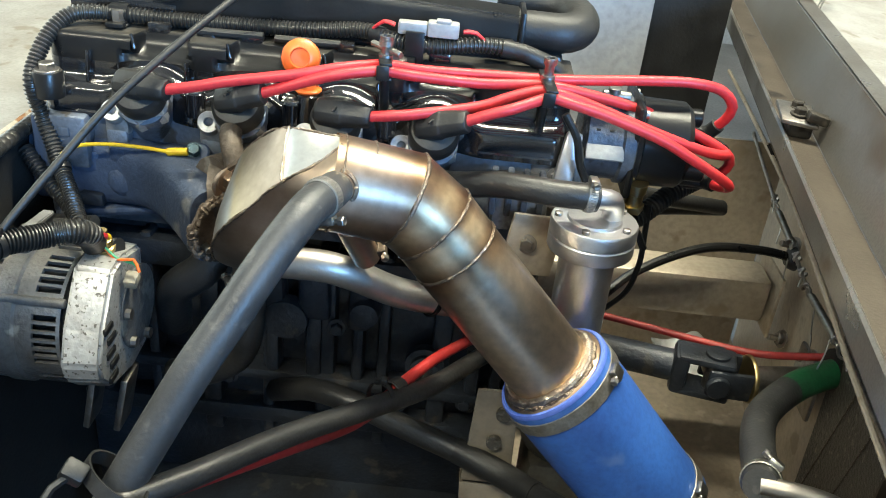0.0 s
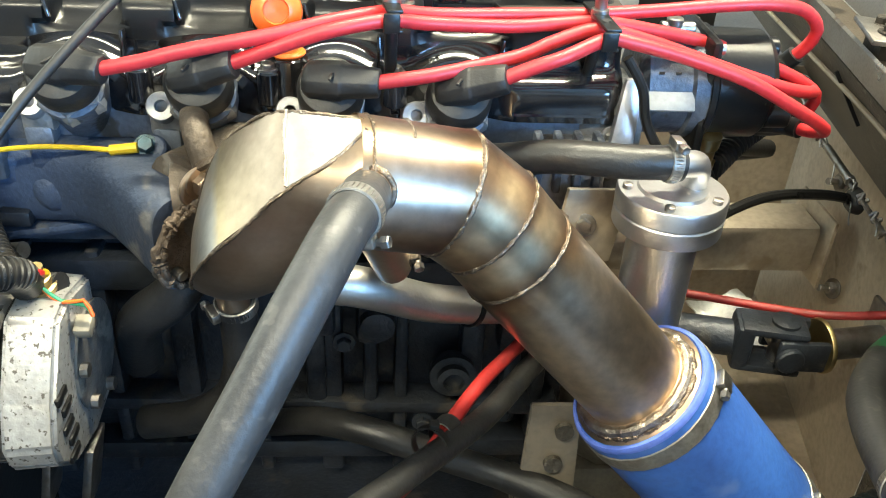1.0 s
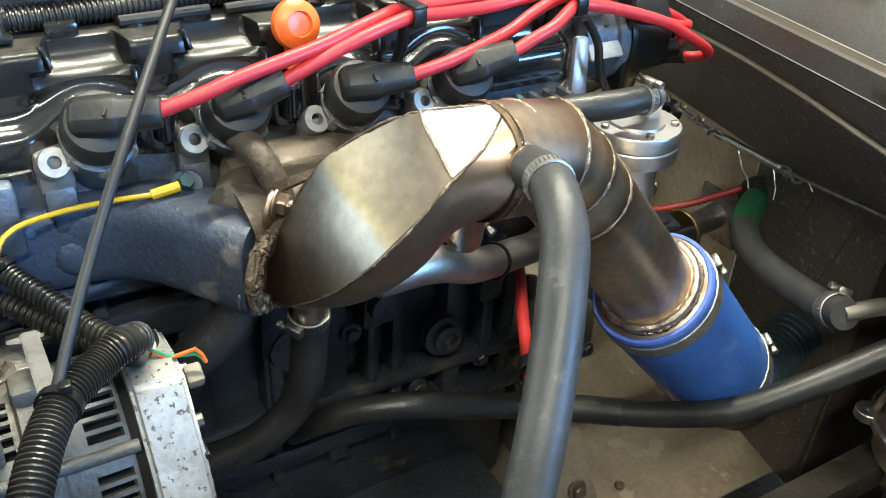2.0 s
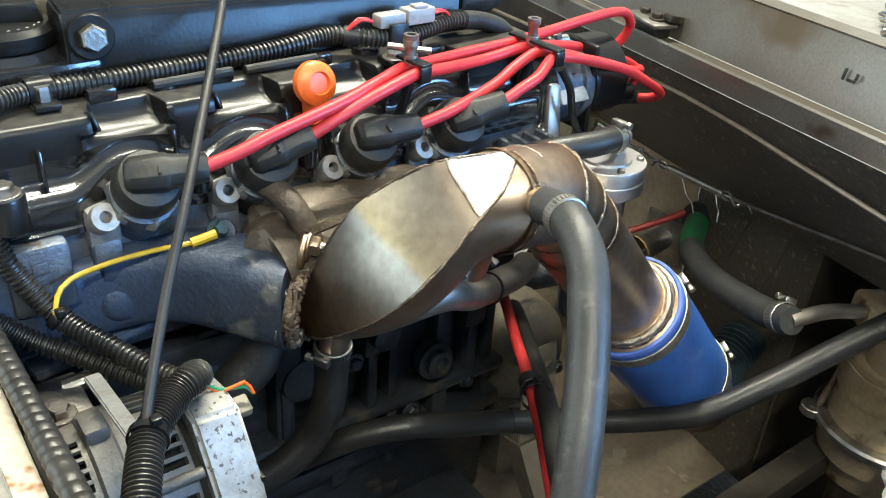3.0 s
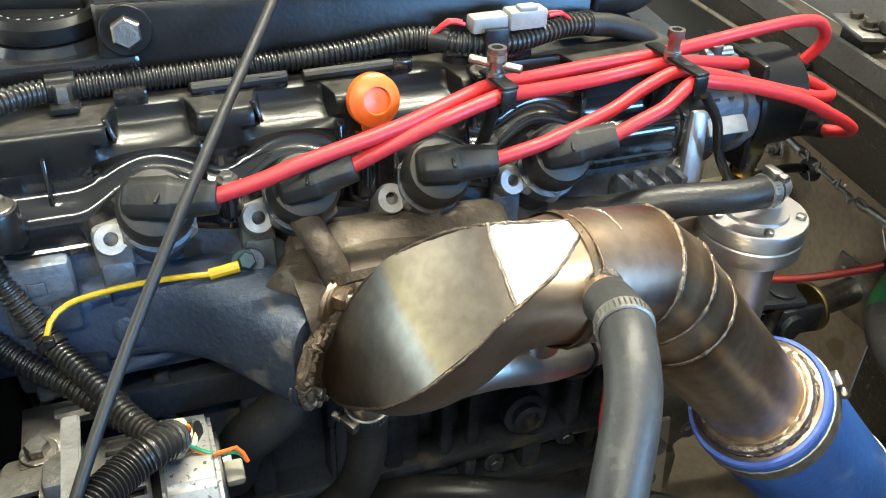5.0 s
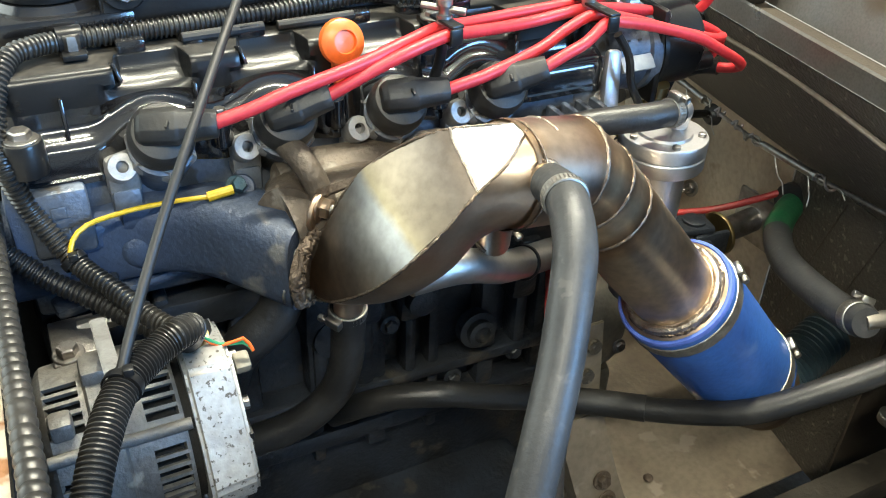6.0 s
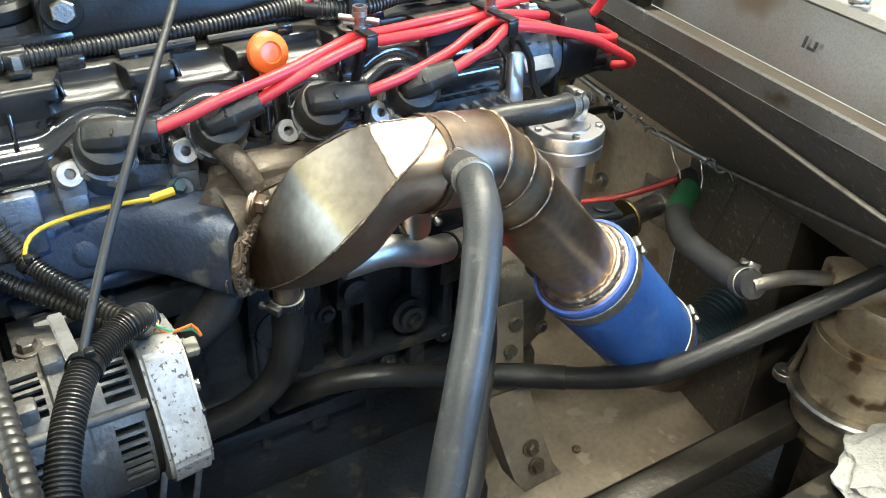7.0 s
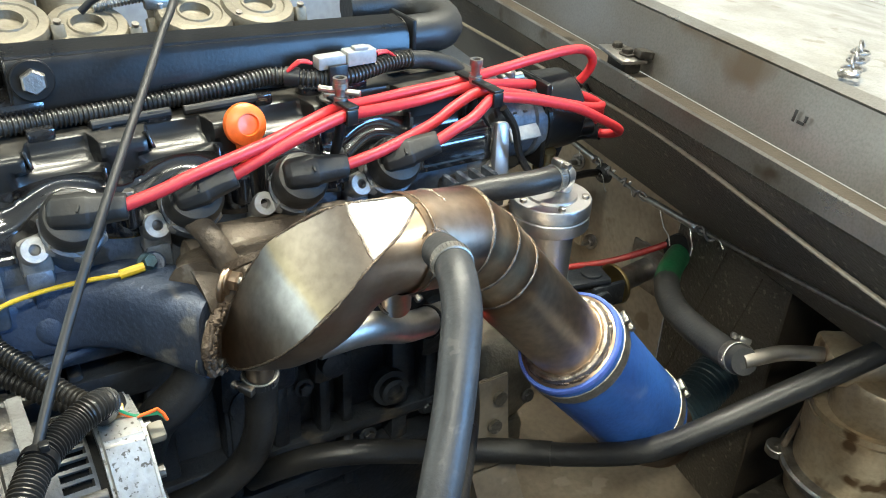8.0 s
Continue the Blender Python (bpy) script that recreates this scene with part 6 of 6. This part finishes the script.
part("upper_leaf", slab([(0.052, 0.628, 0.63), (0.10, 0.628, 0.63), (0.098, 0.64, 0.735), (0.058, 0.64, 0.735)], 0.004, 0.001), FLOOR_PAN, mp)
bm = bmesh.new()
LEG = ((0.078, 0.627, 0.63), (0.08, 0.612, 0.60), (0.086, 0.598, 0.565), (0.094, 0.589, 0.535), (0.108, 0.588, 0.512))
rows = [[bm.verts.new((x - 0.024, y + 0.022, z - 0.004)), bm.verts.new((x - 0.024, y, z)), bm.verts.new((x + 0.022, y - 0.001, z)), bm.verts.new((x + 0.026, y + 0.014, z - 0.004))] for x, y, z in LEG]
for a, b in zip(rows, rows[1:]):
    for i in range(3):
        bm.faces.new((a[i], a[i + 1], b[i + 1], b[i]))
bmesh.ops.recalc_face_normals(bm, faces=bm.faces)
bmesh.ops.solidify(bm, geom=bm.faces[:], thickness=0.003)
part("lower_leg", bm, FLOOR_PAN, mp, "curved leg with folded edges")
for x, z in ((0.079, 0.681), (0.085, 0.713)):
    part("hole", lathe((x, 0.626 + (z - 0.63) * 0.11, z), (0, -1, 0.1), [(0.0075, 0.0), (0.0075, 0.0045), (0.0001, 0.0046)], 18), DARKWALL, mp)
hexbolt("bolt", (0.09, 0.593, 0.568), (0, -1, 0.3), 0.007, 0.008, RUSTY, mp)
hexbolt("bolt", (0.094, 0.585, 0.545), (0, -1, 0.3), 0.007, 0.008, RUSTY, mp)

gb = thing("gearbox_casting", (0.17, 0.78, 0.5), "dusty beige cast gearbox housing behind the mount", "gearbox")
bm = bmesh.new()
bmesh.ops.create_icosphere(bm, subdivisions=3, radius=1)
for v in bm.verts:
    q = Vector([math.copysign(abs(c) ** 0.7, c) for c in v.co])
    v.co = Vector((0.172, 0.785, 0.615)) + Vector((q.x * 0.055, q.y * 0.06, q.z * 0.065)) * (1 + 0.06 * noise.noise(v.co * 2.5))
part("bell", bm, TROUGH, gb)
part("foot", box((0.17, 0.78, 0.50), (0.08, 0.09, 0.12), 0.015), TROUGH, gb)
for at in ((0.135, 0.728, 0.64), (0.2, 0.727, 0.60)):
    hexbolt("bolt", at, (0, -1, 0.2), 0.006, 0.006, BOLT, gb)

# ---- corrugated loom and connector ----
eloom = thing("engine_loom", (-0.13, 0.75, 0.88), "long black corrugated cable loom over the engine", "cable loom")
part("conduit", ridged([(0.112, 0.765, 0.985), (0.098, 0.765, 1.008), (0.07, 0.762, 1.021), (0.03, 0.758, 1.027), (-0.018, 0.748, 1.024), (-0.052, 0.752, 1.025), (-0.082, 0.766, 1.027), (-0.13, 0.767, 1.022), (-0.19, 0.768, 1.019), (-0.25, 0.768, 1.018), (-0.305, 0.764, 1.019), (-0.328, 0.756, 1.02), (-0.342, 0.747, 1.018), (-0.353, 0.730, 1.006), (-0.3595, 0.711, 0.986), (-0.3595, 0.698, 0.967), (-0.353, 0.697, 0.938), (-0.339, 0.685, 0.909), (-0.329, 0.672, 0.897), (-0.314, 0.651, 0.889), (-0.296, 0.622, 0.881), (-0.284, 0.606, 0.878)], 0.0074, 0.0036, 12), CONDUIT, eloom)
part("tape_wrap", tube([(0.112, 0.765, 0.985), (0.098, 0.765, 1.008), (0.07, 0.762, 1.021), (0.045, 0.760, 1.0258)], 0.0082, 14), RUBBER, eloom, "smooth black tape wrap")
part("tape_wrap", tube([(-0.062, 0.757, 1.0257), (-0.072, 0.7625, 1.0266)], 0.0082, 14), RUBBER, eloom, "smooth black tape wrap")
sad = thing("loom_saddle", (-0.304, 0.762, 1.01), "black saddle strap that holds the loom", "saddle clip")
part("strap", lathe((-0.311, 0.764, 1.0195), (1, 0.05, 0), [(0.0078, 0), (0.009, 0.0005), (0.009, 0.0165), (0.0078, 0.017)], 20, caps=False), PLASTIC, sad)
part("foot", box((-0.302, 0.752, 1.013), (0.016, 0.014, 0.004), 0.001), PLASTIC, sad)
cable_tie((-0.333, 0.677, 0.9), (0.5, -0.7, -0.6), 0.0078, (0, -0.6, 0.7))
solo("second_loom", ridged([(-0.375, 0.70, 0.905), (-0.352, 0.685, 0.885), (-0.325, 0.665, 0.872), (-0.30, 0.64, 0.862), (-0.28, 0.625, 0.858), (-0.262, 0.618, 0.862)], 0.0075, 0.004, 12), RUBBER, "second black corrugated loom behind the alternator", "cable loom")
aloom = thing("alternator_loom", (-0.32, 0.53, 0.8), "thick black corrugated loom to the alternator", "cable loom")
part("conduit", ridged([(-0.278, 0.605, 0.872), (-0.276, 0.594, 0.886), (-0.285, 0.584, 0.892), (-0.299, 0.574, 0.892), (-0.322, 0.545, 0.897), (-0.338, 0.513, 0.895), (-0.352, 0.48, 0.882), (-0.362, 0.45, 0.86), (-0.368, 0.43, 0.82)], 0.0102, 0.0029, 16), CONDUIT, aloom)
part("end_sleeve", tube([(-0.278, 0.607, 0.869), (-0.2765, 0.598, 0.882), (-0.281, 0.588, 0.890)], 0.0108, 16), RUBBER, aloom, "smooth black end sleeve")
cable_tie((-0.323, 0.544, 0.8975), (-0.5, -0.9, 0), 0.0106, (0.2, -0.4, 0.9))

plug = thing("grey_connector", (-0.023, 0.752, 1.03), "grey two-piece cable connector with red wires", "connector")
part("housing", box((-0.036, 0.752, 1.038), (0.026, 0.013, 0.011), 0.002, (0, 0, 2)), GREY_PLUG, plug)
part("mate", box((-0.009, 0.752, 1.039), (0.028, 0.015, 0.013), 0.002, (0, 0, 2)), GREY_PLUG, plug)
part("latch", box((-0.009, 0.75, 1.0465), (0.013, 0.009, 0.003), 0.001), GREY_PLUG, plug)
for k in range(2):
    part("wire", tube([(-0.052, 0.752 + 0.005 * k, 1.038), (-0.062, 0.753 + 0.004 * k, 1.04), (-0.072, 0.757, 1.032)], 0.0014, 8), RED, plug)
    part("wire", tube([(0.009, 0.752 + 0.005 * k, 1.038), (0.02, 0.753 + 0.004 * k, 1.038), (0.03, 0.757, 1.03)], 0.0014, 8), RED, plug)
lb = thing("loom_bracket", (-0.033, 0.74, 1.0), "black bent bracket under the connector", "bracket")
part("upright", box((-0.033, 0.742, 1.02), (0.017, 0.004, 0.034), 0.001), PLASTIC, lb)
part("foot", box((-0.043, 0.729, 1.0125), (0.024, 0.022, 0.005), 0.001), PLASTIC, lb)
hexbolt("bolt", (-0.047, 0.727, 1.015), (0, 0, 1), 0.0065, 0.006, CLAMP, lb)

# ---- thin black stay cable ----
solo("throttle_cable", tube([(-0.205, 0.872, 1.066), (-0.19, 0.868, 1.078), (-0.165, 0.85, 1.088), (-0.147, 0.822, 1.092), (-0.147, 0.80, 1.087), (-0.165, 0.772, 1.0725), (-0.188, 0.735, 1.053), (-0.222, 0.683, 1.024), (-0.260, 0.628, 0.987), (-0.290, 0.592, 0.949), (-0.321, 0.550, 0.906), (-0.345, 0.515, 0.86), (-0.36, 0.49, 0.80)], 0.0032, 12), RUBBER, "thin black sheathed cable across the engine", "cable")

# ---- alternator ----
AC = Vector((-0.33, 0.612, 0.795))
alt = thing("alternator", (-0.32, 0.61, 0.73), "dirty grey alternator with cooling slots", "alternator")
SLOT_BANDS = ((-0.314, -0.294, ((60, 4), (98, 5), (150, 6), (208, 5))), (-0.370, -0.349, ((92, 5), (155, 6), (215, 4))))


def is_slot(x, deg):
    for x0, x1, groups in SLOT_BANDS:
        if x0 <= x <= x1:
            for start, count in groups:
                k = (deg - start) / 7.5
                if 0 <= k < count and k % 1 < 0.66:
                    return True
    return False


def alternator_shell(seg=144):
    """A cast shell whose cooling slots are cut right through."""
    bm = bmesh.new()
    prof = [(-0.376, 0.052), (-0.373, 0.057), (-0.370, 0.0595), (-0.349, 0.0605), (-0.346, 0.0605), (-0.344, 0.0635), (-0.330, 0.0635), (-0.328, 0.061), (-0.314, 0.061), (-0.294, 0.0605), (-0.2915, 0.059)]
    rows = [[bm.verts.new((x, AC.y + r * math.cos(2 * math.pi * k / seg), AC.z + r * math.sin(2 * math.pi * k / seg))) for k in range(seg)] for x, r in prof]
    for j in range(len(prof) - 1):
        mid = (prof[j][0] + prof[j + 1][0]) / 2
        for k in range(seg):
            if not is_slot(mid, (k + 0.5) * 360 / seg):
                bm.faces.new((rows[j][k], rows[j][(k + 1) % seg], rows[j + 1][(k + 1) % seg], rows[j + 1][k]))
    bmesh.ops.recalc_face_normals(bm, faces=bm.faces)
    bmesh.ops.solidify(bm, geom=bm.faces[:], thickness=0.0035)
    return bm


part("body", alternator_shell(), ALT, alt)
# Near-black core and ring paint the shade behind slots and in the gap.
part("slot_shade_core", lathe((-0.374, AC.y, AC.z), (1, 0, 0), [(0.03, 0), (0.049, 0.001), (0.049, 0.086), (0.03, 0.087)], 40), SHADE_JOINT_BLACK, alt, "near-black core for the shade behind the slots")
part("gap_shade_ring", lathe((-0.2915, AC.y, AC.z), (1, 0, 0), [(0.05, -0.002), (0.055, 0), (0.055, 0.006), (0.05, 0.007)], 40), SHADE_JOINT_BLACK, alt)
part("front_cap", lathe((-0.3775, AC.y, AC.z), (1, 0, 0), [(0.012, -0.004), (0.04, -0.001), (0.0525, 0.002), (0.0525, 0.004)], 40), ALT, alt)
for a in (140, 250, 20):
    v = Vector((0, math.cos(math.radians(a)), math.sin(math.radians(a))))
    part("through_bolt", rod(tuple(Vector((-0.374, AC.y, AC.z)) + v * 0.0615), tuple(Vector((-0.288, AC.y, AC.z)) + v * 0.0615), 0.004), ALT, alt)
bm = bmesh.new()
outline = [(0.035, 0.058), (-0.006, 0.068), (-0.03, 0.066), (-0.062, 0.026), (-0.075, -0.002), (-0.072, -0.019), (-0.052, -0.039), (-0.01, -0.05), (0.03, -0.045)]
lo_ = [bm.verts.new((-0.286, AC.y + y, AC.z + z)) for y, z in outline]
hi_ = [bm.verts.new((-0.254, AC.y + y * 0.96, AC.z + z * 0.96)) for y, z in outline]
bm.faces.new(lo_)
bm.faces.new(hi_[::-1])
for k in range(len(outline)):
    bm.faces.new((lo_[k], lo_[(k + 1) % len(outline)], hi_[(k + 1) % len(outline)], hi_[k]))
bmesh.ops.recalc_face_normals(bm, faces=bm.faces)
bmesh.ops.bevel(bm, geom=bm.edges[:], offset=0.003, segments=3, affect="EDGES")
end_cover = part("end_cover", bm, ALU_SPECK, alt, "speckled bright aluminium end cover")
for k in range(5):
    part("vent", box((-0.2535, AC.y - 0.05 + 0.004 * (k % 2), AC.z + 0.022 - 0.012 * k), (0.003, 0.016, 0.006), 0.0008), PLASTIC, end_cover)
end_plate = part("end_plate", lathe((-0.256, AC.y + 0.012, AC.z + 0.005), (1, 0, 0), [(0.036, 0), (0.038, 0.001), (0.038, 0.004), (0.035, 0.005)], 36), ALT, alt)
for a in (100, 160, 220, 280):
    part("end_screw", lathe((-0.251, AC.y + 0.012 + 0.033 * math.cos(math.radians(a)), AC.z + 0.005 + 0.033 * math.sin(math.radians(a))), (1, 0, 0), [(0.005, 0), (0.005, 0.005)], 8), BOLT, end_plate)
part("plug_socket", box((-0.246, 0.60, 0.842), (0.011, 0.014, 0.009), 0.002, (20, 0, 0)), CREAM, alt)
part("terminal", merge(lathe((-0.273, 0.613, 0.862), (0.1, -0.2, 1), [(0.010, 0), (0.010, 0.004), (0.0075, 0.0045), (0.0075, 0.011), (0.004, 0.012), (0.004, 0.02)], 14)), BRASS, alt, "brass terminal stud with nut")
part("top_lug", box((-0.338, 0.61, 0.858), (0.016, 0.022, 0.018), 0.004), ALT, alt)
part("side_lug", box((-0.362, 0.58, 0.848), (0.014, 0.016, 0.014), 0.003), ALT, alt)
part("foot", box((-0.31, 0.63, 0.73), (0.07, 0.04, 0.03), 0.006), ALT, alt)
for k, (m, dy) in enumerate(((RED, 0.0), (YELLOW, 0.006), (GREEN, 0.012), (ORANGE, 0.01))):
    if k < 2:
        pts = [(-0.279, 0.602, 0.882 - 0.004 * k), (-0.272, 0.598 + dy, 0.884 - 0.005 * k), (-0.268, 0.606 + dy, 0.878 - 0.004 * k), (-0.273, 0.612, 0.87)]
    else:
        pts = [(-0.273, 0.606, 0.872), (-0.258, 0.600 + dy * 0.2, 0.862 - 0.001 * k), (-0.243, 0.598 + dy * 0.2, 0.862 - 0.004 * (3 - k)), (-0.238, 0.597, 0.852)]
    solo("alternator_wire", tube(pts, 0.003 if k < 2 else 0.0013, 8), m, ("red", "yellow", "green", "orange")[k] + " wire at the alternator terminal", "wire")
solo("adjuster_arm", slab([(-0.333, 0.636, 0.876), (-0.323, 0.636, 0.876), (-0.321, 0.558, 0.886), (-0.331, 0.558, 0.886)], 0.004, 0.001), ALU_LUG, "flat steel alternator adjuster arm", "bracket")
ab = thing("alternator_bracket", (-0.33, 0.66, 0.84), "dull steel alternator bracket with bolts", "bracket")
part("plate", box((-0.345, 0.655, 0.85), (0.03, 0.05, 0.006), 0.001), BOLT, ab)
part("arm", tube([(-0.34, 0.67, 0.85), (-0.315, 0.665, 0.855), (-0.30, 0.66, 0.86)], 0.006, 10), CLAMP, ab)
hexbolt("bolt", (-0.35, 0.64, 0.853), (0, 0, 1), 0.007, 0.008, BOLT, ab)
for x in (-0.29, -0.262):
    part("mount_blade", box((x, 0.60, 0.715), (0.006, 0.03, 0.06), 0.001, (0, 12, 0)), BOLT, alt)
